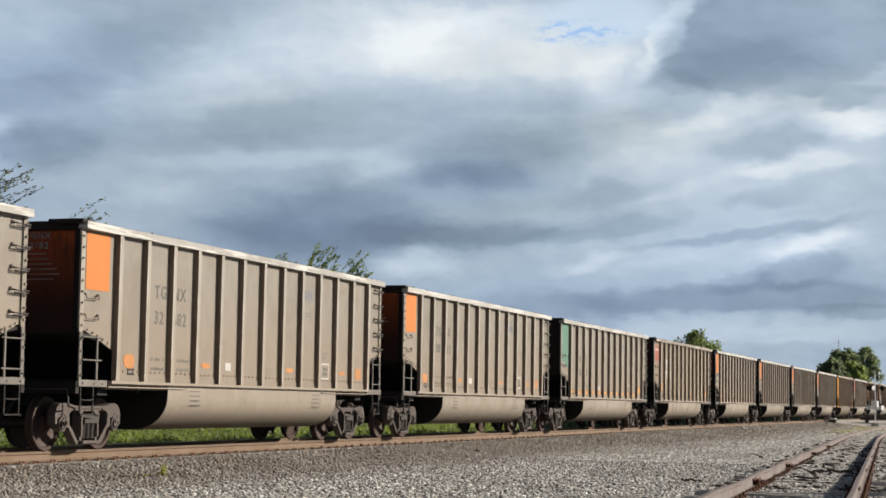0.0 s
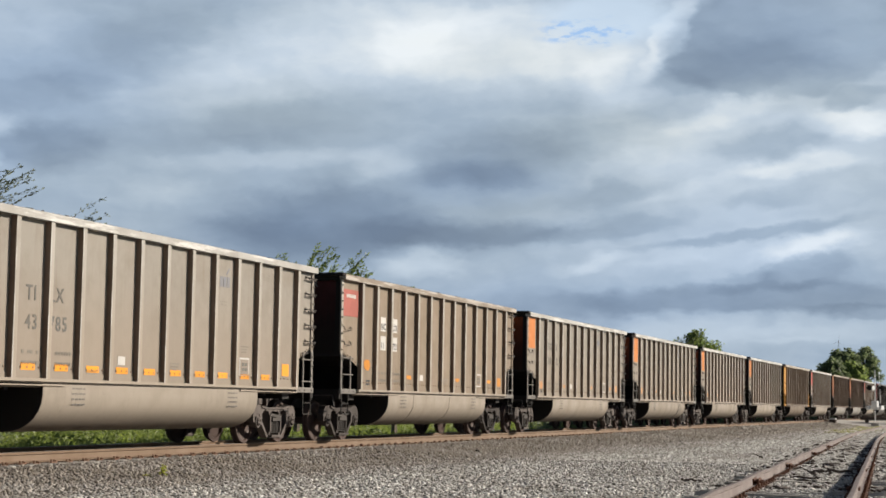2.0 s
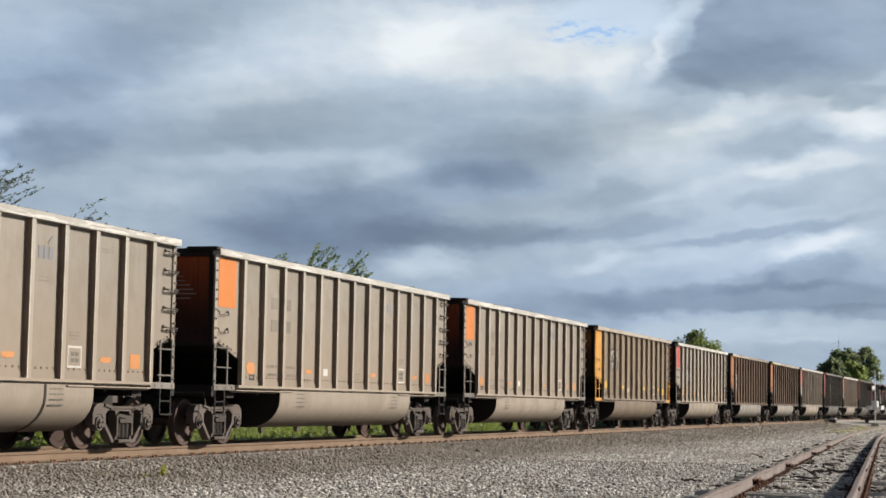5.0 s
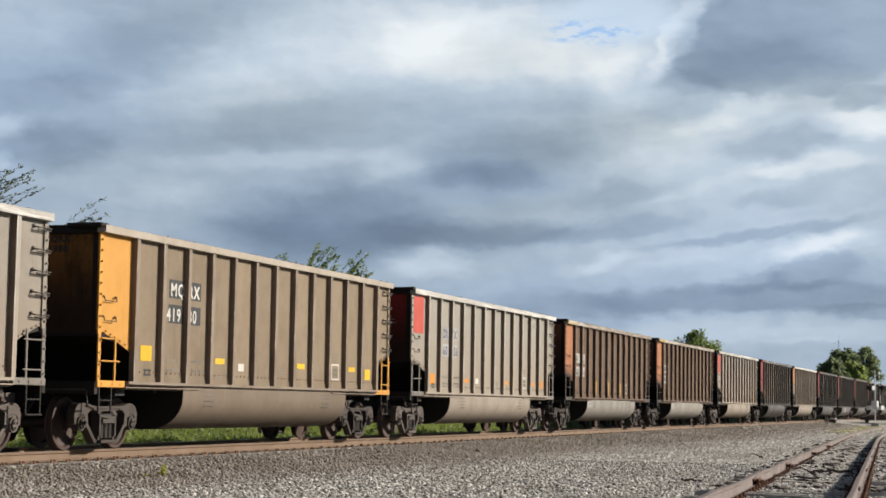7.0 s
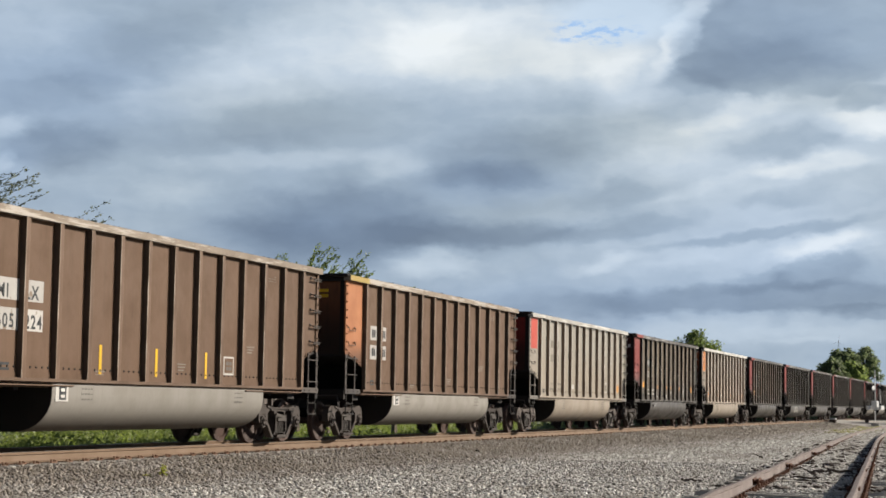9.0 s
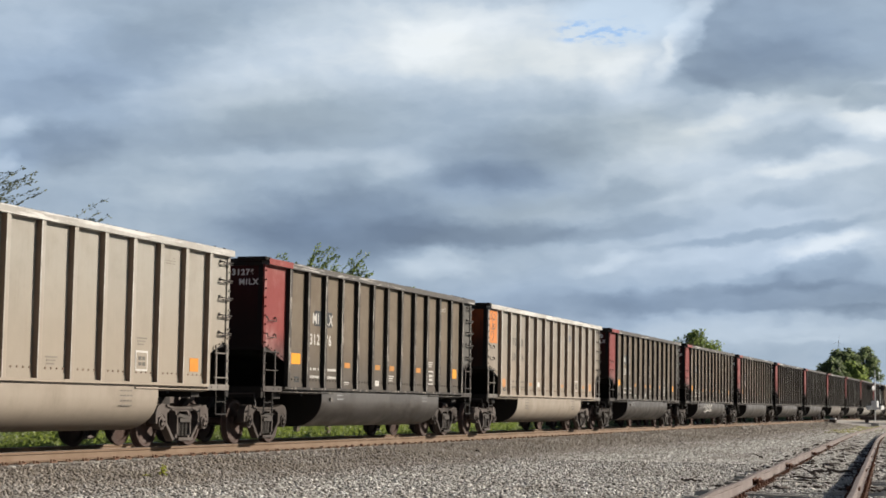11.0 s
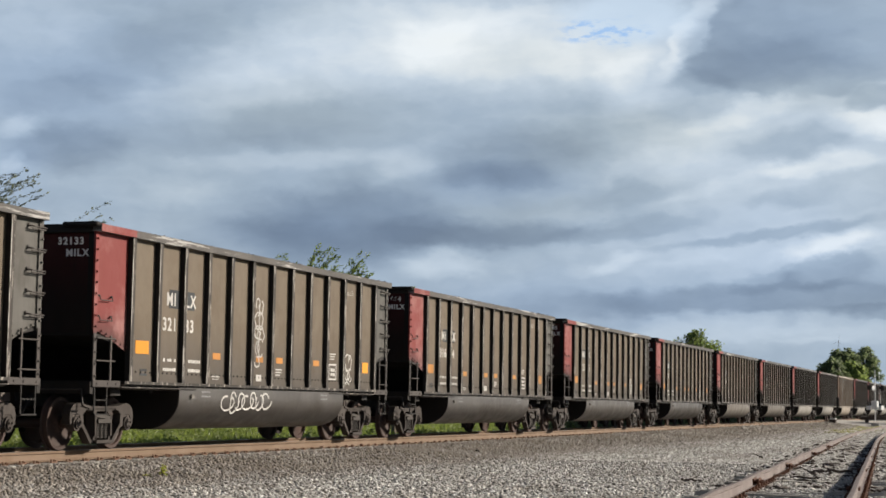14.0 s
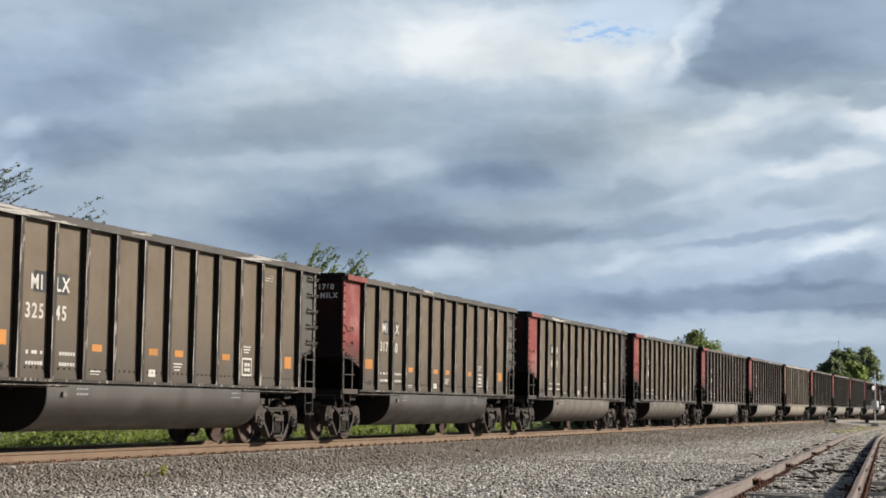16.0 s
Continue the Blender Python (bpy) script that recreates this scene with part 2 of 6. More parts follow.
# ---------------------------------------------------------------- materials
TAN = (0.213, 0.193, 0.166)
M_TAN = grimy("dusty_aluminium_sheet", TAN, (0.148, 0.118, 0.089), 0.55, 0.5, 0.35, vary=0.05, dirt_shade=(0.212, 0.172, 0.134))
M_TAN_RIB = grimy("worn_aluminium_rib", (0.30, 0.28, 0.25), (0.20, 0.175, 0.145), 0.5, 0.6, 0.5, vary=0.05, dirt_shade=(0.25, 0.205, 0.16))
M_TAN_CHORD = scuffed("scraped_aluminium_chord", (0.34, 0.33, 0.31), (0.20, 0.185, 0.165), (0.50, 0.49, 0.47), (0.6, 2.0, 8.0), 0.50, 0.58)
# tub colour darkens toward the foot, painting the shade of its underside
M_TAN_TUB = grimy("dust_coated_shaded_tub", (0.246, 0.212, 0.174), (0.163, 0.134, 0.104), 0.6, 0.5, 0.3, vary=0.05, dirt_shade=(0.06, 0.045, 0.033), reach=(0.72, 0.25))
M_BROWN = grimy("brown_weathered_sheet", (0.098, 0.055, 0.031), (0.062, 0.034, 0.018), 0.6, 0.5, 0.4, vary=0.05)
M_BROWN_RIB = grimy("brown_weathered_rib", (0.12, 0.074, 0.047), (0.06, 0.035, 0.021), 0.6, 0.5, 0.5)
M_BROWN_CHORD = grimy("brown_scraped_chord", (0.192, 0.155, 0.122), (0.081, 0.059, 0.044), 0.6, 0.6, 0.2)
M_BROWN_TOP = scuffed("scraped_pale_brown_chord", (0.20, 0.165, 0.13), (0.11, 0.085, 0.065), (0.36, 0.33, 0.295), (0.6, 2.0, 8.0), 0.48, 0.58)
M_DARK = grimy("soot_brown_sheet", (0.112, 0.086, 0.059), (0.08, 0.06, 0.041), 0.6, 0.5, 0.35, vary=0.06, dirt_shade=(0.05, 0.043, 0.037), reach=(2.5, 1.0))
M_DARK_RIB = scuffed("soot_black_rib", (0.022, 0.018, 0.015), (0.055, 0.046, 0.039), (0.26, 0.235, 0.205), (11.0, 2.0, 1.8), 0.54, 0.62)
M_DARK_CHORD = scuffed("soot_black_chord", (0.05, 0.045, 0.041), (0.13, 0.122, 0.115), (0.34, 0.33, 0.315), (0.55, 2.0, 9.0), 0.56, 0.62)
# shade under the tub's curve is put into the lower colour
M_DARK_TUB = grimy("grey_sooty_shaded_tub", (0.052, 0.046, 0.041), (0.03, 0.026, 0.023), 0.42, 0.6, 0.3, dirt_shade=(0.014, 0.011, 0.009), reach=(0.95, 0.4), sheen=0.6)
M_YEL_SIDE = grimy("ochre_brown_sheet", (0.178, 0.136, 0.09), (0.12, 0.089, 0.058), 0.6, 0.5, 0.4)
# low part painted darker as the tub's shaded underside, here and next
M_WORN_TUB = grimy("worn_grey_tub", (0.118, 0.106, 0.092), (0.075, 0.065, 0.054), 0.55, 0.6, 0.3, vary=0.05, dirt_shade=(0.03, 0.024, 0.019), reach=(0.8, 0.3))
M_YEL_TUB = grimy("brown_dust_shaded_tub", (0.148, 0.115, 0.085), (0.096, 0.074, 0.056), 0.62, 0.5, 0.3, dirt_shade=(0.04, 0.03, 0.022), reach=(0.72, 0.25))
# side faces of the ribs, each darker than the rib's front face
M_RIB_MID_BROWN = grimy("brown_rib_sides", (0.20, 0.142, 0.102), (0.12, 0.084, 0.06), 0.75, 0.6, 0.4)
M_RIB_BROWN = grimy("dark_brown_rib_sides", (0.085, 0.058, 0.042), (0.04, 0.028, 0.02), 0.75, 0.6, 0.4)
M_RIB_BLACK = grimy("black_rib_sides", (0.012, 0.01, 0.009), (0.026, 0.02, 0.016), 0.75, 0.6, 0.4)
M_BLACK = grimy("black_grimy_steel", (0.013, 0.011, 0.010), (0.024, 0.019, 0.015), 0.7, 0.5, 0.3)
M_CAST = grimy("dusty_cast_steel", (0.09, 0.074, 0.066), (0.042, 0.032, 0.026), 0.7, 0.6, 0.2)
M_CAST_SOOT = grimy("sooty_cast_steel", (0.045, 0.036, 0.031), (0.02, 0.0155, 0.013), 0.7, 0.6, 0.2)
M_WHEEL = grimy("rusty_wheel_steel", (0.06, 0.037, 0.03), (0.024, 0.016, 0.013), 0.6, 0.6, 0.1)
M_SPRING = grimy("oily_spring_steel", (0.05, 0.042, 0.036), (0.02, 0.017, 0.014), 0.6)
M_GRAB = grimy("dark_painted_bar", (0.045, 0.038, 0.035), (0.075, 0.064, 0.055), 0.6)
M_PALE_BAR = grimy("pale_painted_bar", (0.16, 0.146, 0.13), (0.095, 0.083, 0.073), 0.6)
M_ORANGE = grimy("sun_bleached_orange_paint", (0.46, 0.15, 0.03), (0.36, 0.125, 0.034), 0.55, 0.35, 0.25, vary=0.06)
M_ORANGE_OLD = grimy("dull_orange_paint", (0.30, 0.12, 0.05), (0.19, 0.075, 0.036), 0.6, 0.5, 0.35, dirt_shade=(0.03, 0.017, 0.011), reach=(2.4, 1.75))
M_ORANGE_END = grimy("sooty_orange_paint", (0.3, 0.062, 0.013), (0.05, 0.018, 0.009), 0.6, 0.8, 0.6, dirt_shade=(0.012, 0.009, 0.008), reach=(3.8, 2.2))
M_GREEN = grimy("faded_green_paint", (0.07, 0.17, 0.122), (0.105, 0.16, 0.122), 0.6)
M_RED = grimy("coral_red_paint", (0.414, 0.056, 0.037), (0.296, 0.056, 0.041), 0.55, 0.4, 0.25)
M_MAROON = scuffed("maroon_red_paint", (0.155, 0.02, 0.017), (0.15, 0.034, 0.03), (0.27, 0.13, 0.12), (0.8, 1.0, 0.7), 0.46, 0.74, (0.02, 0.012, 0.011), (2.4, 1.75))
M_YELLOW = grimy("amber_yellow_paint", (0.5, 0.245, 0.04), (0.36, 0.175, 0.04), 0.55, 0.4, 0.3)
M_DECAL_O = grimy("orange_reflector", (0.5, 0.19, 0.015), (0.36, 0.15, 0.03), 0.45, 0.3, 0.1)
M_DECAL_DULL = grimy("dull_amber_reflector", (0.40, 0.165, 0.03), (0.22, 0.115, 0.04), 0.55, 0.5, 0.1)
M_DECAL_FADED = grimy("faded_orange_reflector", (0.42, 0.18, 0.06), (0.29, 0.17, 0.095), 0.55, 0.5, 0.1)
M_WHITE = grimy("dusty_white_stencil", (0.48, 0.465, 0.44), (0.33, 0.305, 0.28), 0.6, 0.4, 0.2)
M_GREY_PAINT = grimy("worn_grey_stencil", (0.096, 0.092, 0.085), (0.141, 0.122, 0.100), 0.65, 0.5, 0.3)
M_DARK_PAINT = grimy("dark_stencil_patch", (0.03, 0.034, 0.038), (0.02, 0.021, 0.023), 0.65)
M_RAIL_SIDE = grimy("rust_brown_rail", (0.165, 0.112, 0.075), (0.11, 0.073, 0.047), 0.75, 0.5, 0.0)
M_DECAL_AMBER = grimy("amber_reflector", (0.62, 0.25, 0.015), (0.44, 0.19, 0.022), 0.45, 0.3, 0.1)
M_DECAL_Y = grimy("yellow_reflector", (0.60, 0.36, 0.012), (0.40, 0.24, 0.02), 0.45, 0.3, 0.1)
M_YEL_CHORD = grimy("scraped_brown_tan_chord", (0.31, 0.275, 0.23), (0.18, 0.15, 0.118), 0.55, 0.6, 0.2)
M_RAIL_OLD = grimy("dull_rusty_rail", (0.178, 0.147, 0.137), (0.118, 0.091, 0.082), 0.7, 0.5, 0.0)
M_RUST_CLIP = grimy("brown_rust_clip", (0.15, 0.08, 0.05), (0.085, 0.05, 0.034), 0.8)
M_RUST = grimy("dark_rust_iron", (0.11, 0.047, 0.026), (0.05, 0.025, 0.017), 0.8)
M_SHINE = grimy("polished_rail_head", (0.222, 0.200, 0.185), (0.163, 0.141, 0.126), 0.35, 0.4, 0.0, metal=0.7)


def wood_material(name, base, dark):
    n = Nodes(name)
    v = n.place()
    grain = n.noise(n.scaled(v, (9, 0.7, 9)), 3.0, 6, 0.7)
    crack = n.noise(n.scaled(v, (14, 0.35, 10)), 3.0, 3, 0.6)
    col = n.mix(n.span(grain, 0.3, 0.7), base, dark)
    col = n.mix(n.span(crack, 0.6, 0.68), col, (0.03, 0.025, 0.02))
    n.bump(n.math("ADD", grain, crack), 0.35, 0.006)
    return n.finish(col, 0.85)


M_TIE = wood_material("weathered_tie_wood", (0.50, 0.485, 0.455), (0.24, 0.225, 0.2))
M_BARK = wood_material("tree_bark", (0.16, 0.125, 0.09), (0.07, 0.055, 0.04))
M_POLE = wood_material("grey_pole_wood", (0.22, 0.19, 0.16), (0.12, 0.10, 0.085))


def stone_material():
    n = Nodes("crushed_stone")
    geo = n.add("ShaderNodeNewGeometry")
    co = n.add("ShaderNodeTexCoord").outputs["Object"]
    col = n.ramp(geo.outputs["Random Per Island"], (0.0, (0.07, 0.063, 0.053)), (0.22, (0.245, 0.228, 0.204)),
                 (0.58, (0.48, 0.46, 0.425)), (0.85, (0.66, 0.645, 0.61)), (1.0, (0.80, 0.79, 0.77)))
    wide = n.noise(co, 0.35, 4, 0.6)
    grain = n.noise(co, 60, 3, 0.6)
    sep = n.add("ShaderNodeSeparateXYZ")
    n.link(co, sep.inputs[0])
    # oil and rust dust on the stones close to the main line
    near = n.math("MULTIPLY", n.span(sep.outputs[1], -7.4, -3.0), n.span(wide, 0.2, 0.7, 0.6, 1.0))
    col = n.mix(n.math("MULTIPLY", near, 0.85), col, (0.112, 0.086, 0.062))
    earth = n.noise(n.scaled(co, (0.3, 1, 1)), 0.8, 6, 0.7)
    col = n.mix(n.span(earth, 0.46, 0.66, 0, 0.5), col, (0.20, 0.168, 0.132))
    col = n.mix(n.span(grain, 0.3, 0.7, 0.0, 0.18), col, (0.14, 0.13, 0.115))
    return n.finish(col, 0.85)


M_STONE = stone_material()


def ground_material():
    """Gravel yard with grass and earth to both sides, grass fields far off."""
    n = Nodes("gravel_and_grass_ground")
    co = n.add("ShaderNodeTexCoord").outputs["Object"]
    sep = n.add("ShaderNodeSeparateXYZ")
    n.link(co, sep.inputs[0])
    x, y = sep.outputs[0], sep.outputs[1]
    cells = n.voronoi(co, 15.0, out="Color")
    cs = n.add("ShaderNodeSeparateXYZ")
    n.link(cells, cs.inputs[0])
    wide = n.noise(co, 0.35, 4, 0.6)
    patch = n.noise(n.scaled(co, (0.25, 1, 1)), 0.5, 5, 0.65)
    gravel = n.ramp(cs.outputs[0], (0.0, (0.15, 0.137, 0.118)), (0.35, (0.30, 0.282, 0.25)), (0.75, (0.43, 0.41, 0.37)), (1.0, (0.56, 0.54, 0.51)))
    near = n.math("MULTIPLY", n.span(y, -4.6, -2.4), n.span(wide, 0.2, 0.7, 0.45, 0.9))
    gravel = n.mix(n.math("MULTIPLY", near, 0.75), gravel, (0.108, 0.090, 0.072))
    gravel = n.mix(n.span(patch, 0.5, 0.75, 0, 0.5), gravel, (0.144, 0.126, 0.104))
    blades = n.noise(co, 9.0, 5, 0.7)
    green = n.ramp(blades, (0.25, (0.06, 0.09, 0.018)), (0.55, (0.10, 0.15, 0.03)), (0.8, (0.15, 0.19, 0.05)))
    edge = n.math("ADD", y, n.math("MULTIPLY", n.math("SUBTRACT", wide, 0.5), 1.6))
    field = n.math("MAXIMUM", n.span(edge, 2.2, 2.9), n.span(edge, -26.0, -29.0))
    col = n.mix(field, gravel, green)
    n.bump(n.math("ADD", n.voronoi(co, 15.0), n.math("MULTIPLY", blades, 0.5)), 0.9, 0.05)
    return n.finish(col, 0.92)


M_GROUND = ground_material()


def leaf_material(name, a, b, c):
    n = Nodes(name)
    geo = n.add("ShaderNodeNewGeometry")
    col = n.ramp(geo.outputs["Random Per Island"], (0.0, a), (0.5, b), (1.0, c))
    n.finish(col, 0.55)
    tr = n.add("ShaderNodeBsdfTranslucent")
    # light that comes through a leaf is brighter than what it throws back
    n.link(n.scaled(col, (1.7, 1.75, 1.5)), tr.inputs[0])
    mx = n.add("ShaderNodeMixShader")
    mx.inputs[0].default_value = 0.5
    n.link(n.bsdf.outputs[0], mx.inputs[1])
    n.link(tr.outputs[0], mx.inputs[2])
    n.link(mx.outputs[0], n.out.inputs[0])
    return n.mat


M_GRASS = leaf_material("lush_grass", (0.085, 0.112, 0.024), (0.125, 0.158, 0.034), (0.185, 0.208, 0.056))
M_LEAF = leaf_material("green_leaves", (0.06, 0.085, 0.03), (0.105, 0.14, 0.045), (0.17, 0.205, 0.07))
M_LEAF_PALE = leaf_material("grey_green_narrow_leaves", (0.08, 0.09, 0.07), (0.118, 0.13, 0.105), (0.17, 0.182, 0.15))
M_LEAF_DARK = leaf_material("dark_green_leaves", (0.075, 0.098, 0.058), (0.12, 0.148, 0.085), (0.18, 0.208, 0.115))
M_LEAF_SUN = leaf_material("fresh_green_leaves", (0.10, 0.135, 0.045), (0.16, 0.20, 0.07), (0.23, 0.265, 0.10))
M_TWIG = grimy("green_shoot_bark", (0.14, 0.15, 0.07), (0.09, 0.09, 0.045), 0.7)
M_TUFT = leaf_material("dry_short_grass", (0.16, 0.155, 0.06), (0.21, 0.205, 0.085), (0.27, 0.25, 0.13))
M_WEED = leaf_material("yellow_green_weed", (0.22, 0.27, 0.03), (0.36, 0.38, 0.04), (0.45, 0.42, 0.06))

# ---------------------------------------------------------------- mesh helpers


def box(bm, c, s, turn=None):
    m = Matrix.Translation(c)
    if turn is not None:
        m = m @ turn.to_matrix().to_4x4()
    return bmesh.ops.create_cube(bm, size=1.0, matrix=m @ Matrix.Diagonal((*s, 1)))


def bar(bm, a, b, w, h, up=(0, 1, 0)):
    """A square bar from a to b; w across, h along up."""
    a, b, up = Vector(a), Vector(b), Vector(up)
    d = (b - a)
    x = d.normalized()
    z = (up - x * up.dot(x)).normalized()
    y = z.cross(x)
    m = Matrix((x, y, z)).transposed().to_4x4()
    m.translation = (a + b) / 2
    bmesh.ops.create_cube(bm, size=1.0, matrix=m @ Matrix.Diagonal((d.length, w, h, 1)))


def rod(bm, a, b, r, seg=8, r2=None):
    a, b = Vector(a), Vector(b)
    d = b - a
    m = Matrix.Translation((a + b) / 2) @ d.to_track_quat("Z", "Y").to_matrix().to_4x4()
    bmesh.ops.create_cone(bm, cap_ends=True, segments=seg, radius1=r, radius2=r if r2 is None else r2, depth=d.length, matrix=m)


def lathe(bm, profile, seg=32):
    """Spin (radius, y) pairs about the y axis."""
    rings = [[bm.verts.new((r * math.cos(2 * math.pi * j / seg), y, r * math.sin(2 * math.pi * j / seg))) for j in range(seg)] for r, y in profile]
    for a, b in zip(rings, rings[1:]):
        for j in range(seg):
            bm.faces.new((a[j], a[(j + 1) % seg], b[(j + 1) % seg], b[j]))
    bm.faces.new(rings[0])
    bm.faces.new(list(reversed(rings[-1])))


def extrude(bm, outline, x0, x1, close=True):
    """A solid with the (y, z) outline from x0 to x1."""
    a = [bm.verts.new((x0, y, z)) for y, z in outline]
    b = [bm.verts.new((x1, y, z)) for y, z in outline]
    k = len(outline)
    for i in range(k):
        bm.faces.new((a[i], a[(i + 1) % k], b[(i + 1) % k], b[i]))
    if close:
        bm.faces.new(list(reversed(a)))
        bm.faces.new(b)


def bevel(bm, w):
    bmesh.ops.bevel(bm, geom=bm.edges[:], offset=w, segments=1, profile=0.5, affect="EDGES")


MESHES = {}


def mesh_of(key, build, mat, smooth=False, second=None):
    full = (key, mat.name)
    if full not in MESHES:
        bm = bmesh.new()
        build(bm)
        bmesh.ops.recalc_face_normals(bm, faces=bm.faces[:])
        me = bpy.data.meshes.new(key)
        bm.to_mesh(me)
        bm.free()
        me.materials.append(mat)
        for other in second or ():
            me.materials.append(other)
        if smooth:
            me.polygons.foreach_set("use_smooth", [True] * len(me.polygons))
            me.set_sharp_from_angle(angle=radians(35))
        MESHES[full] = me
    return MESHES[full]


def piece(name, key, build, mat, parent=None, m=None, label="", smooth=False, second=None):
    """One mesh object, a part of its parent; alike pieces share their mesh."""
    ob = new(name, mesh_of(key, build, mat, smooth, second))
    ob.parent = parent
    if m is not None:
        ob.matrix_basis = m
    if label:
        ob["label"] = label
    return ob


def thing(name, label, category, group="", m=None, kind=""):
    ob = new(name)
    ob.empty_display_size = 0.5
    if m is not None:
        ob.matrix_basis = m
    return tagged(ob, label, category, group, kind)


TEXTS = {}


def text_mesh(words, size, mat):
    key = (words, size, mat.name)
    if key not in TEXTS:
        cu = bpy.data.curves.new("lettering", "FONT")
        cu.body, cu.size, cu.extrude, cu.space_character, cu.offset = words, size, 0.002, 1.22, 0.006
        tmp = bpy.data.objects.new("lettering", cu)
        scene.collection.objects.link(tmp)
        me = bpy.data.meshes.new_from_object(tmp.evaluated_get(bpy.context.evaluated_depsgraph_get()))
        bpy.data.objects.remove(tmp)
        me.materials.clear()
        me.materials.append(mat)
        TEXTS[key] = me
    return TEXTS[key]


# ---------------------------------------------------------------- ground
def ground_height(x, y):
    """Ballast shoulder of the main line, then the yard, which falls gently away, then the verge."""
    fall = -0.0034 * (min(max(x, 0), 75) - 20)
    stations = ((-40, -0.75), (-24, -0.50), (-15, -0.34 + fall), (-6, -0.35 + fall), (-3.6, -0.36 + fall * 0.5), (-1.9, -0.26),
                (1.9, -0.26), (3.3, -0.80), (6, -0.95), (30, -0.95), (60, -0.9))
    if y <= stations[0][0]:
        return stations[0][1]
    for (a, za), (b, zb) in zip(stations, stations[1:]):
        if y <= b:
            f = (y - a) / (b - a)
            return za + (zb - za) * f
    return stations[-1][1]


def build_ground():
    ys = [-4400, -1200, -300, -90, -40, -30, -24, -19, -15, -12, -9, -6, -4.6, -3.4, -2.6, -1.9, -1.2, 0, 1.2, 1.9, 2.4, 2.9, 4, 5, 8, 14, 30, 60, 200, 900, 4400]
    xs = [-4400, -900, -200, -60, -20, 0] + [5 * i for i in range(1, 50)] + [260, 300, 350, 420, 550, 800, 1500, 4400]
    verts = [(x, y, ground_height(x, y) + (0.03 * noise.noise((x * 0.15, y * 0.3, 0)) if abs(y) > 2 else 0)) for x in xs for y in ys]
    k = len(ys)
    faces = [(i * k + j, (i + 1) * k + j, (i + 1) * k + j + 1, i * k + j + 1) for i in range(len(xs) - 1) for j in range(k - 1)]
    me = bpy.data.meshes.new("ground")
    me.from_pydata(verts, [], faces)
    me.materials.append(M_GROUND)
    return tagged(new("ground", me), "grey crushed gravel yard running out into green grass", "ground", kind="structure")


ground = build_ground()


def siding_mid(s):
    """Middle of the siding at x = s."""
    if s < 70:
        return -13.68 + (s - 19.6) * 0.068
    return -13.68 + 50.4 * 0.068 + 4.0 * (1 - math.exp(-(s - 70) * 0.068 / 4.0))


def siding_top(s):
    """Height of the siding's rail heads."""
    return -0.10 - 0.0038 * (min(max(s, 0), 75) - 20)


def bed_height(x, y):
    """Ballast heaped between the siding's ties."""
    off = abs(y - siding_mid(x))
    return siding_top(x) - (0.212 if x < 29.5 else 0.185) - 0.16 * max(0.0, off - 1.25) / 0.35 if off < 1.6 else -9.0


def scatter(name, pts, mat, shape, label, category):
    """Many small bodies in one mesh. pts: (x, y, z, sx, sy, sz, turn); shape: unit verts and triangles."""
    base_v, base_f = np.array(shape[0], float), np.array(shape[1], int)
    pts = np.array(pts)
    nv = len(base_v)
    rng = np.random.default_rng(7)
    v = np.repeat(base_v[None], len(pts), 0) * (1 + rng.uniform(-0.28, 0.28, (len(pts), nv, 3)))
    v *= pts[:, None, 3:6]
    c, s = np.cos(pts[:, 6])[:, None], np.sin(pts[:, 6])[:, None]
    xx, yy = v[..., 0] * c - v[..., 1] * s, v[..., 0] * s + v[..., 1] * c
    v = np.stack((xx, yy, v[..., 2]), -1) + pts[:, None, 0:3]
    f = base_f[None] + (np.arange(len(pts)) * nv)[:, None, None]
    return tri_mesh(name, v.reshape(-1, 3), f.reshape(-1, 3), mat, label, category)


def tri_mesh(name, v, f, mat, label="", category="", parent=None):
    me = bpy.data.meshes.new(name)
    me.vertices.add(len(v))
    me.vertices.foreach_set("co", np.asarray(v, np.float32).ravel())
    me.loops.add(len(f) * 3)
    me.loops.foreach_set("vertex_index", np.asarray(f, np.int32).ravel())
    me.polygons.add(len(f))
    me.polygons.foreach_set("loop_start", np.arange(len(f), dtype=np.int32) * 3)
    me.update(calc_edges=True)
    me.validate()
    me.materials.append(mat)
    ob = new(name, me)
    if parent is not None:
        ob.parent = parent
    elif label:
        tagged(ob, label, category, kind="stuff")
    return ob


ROCK = ([(1, 0.1, 0), (0.2, 1, 0.1), (-1, 0.2, 0), (-0.1, -1, -0.1), (0.15, 0.1, 1), (0, 0, -0.8)],
        [(0, 1, 4), (1, 2, 4), (2, 3, 4), (3, 0, 4), (1, 0, 5), (2, 1, 5), (3, 2, 5), (0, 3, 5)])

CHIP = ([(1, 0.1, -0.3), (0.2, 1, -0.25), (-1, 0.2, -0.3), (-0.1, -1, -0.35), (0.15, 0.1, 1)], [(0, 1, 4), (1, 2, 4), (2, 3, 4), (3, 0, 4)])


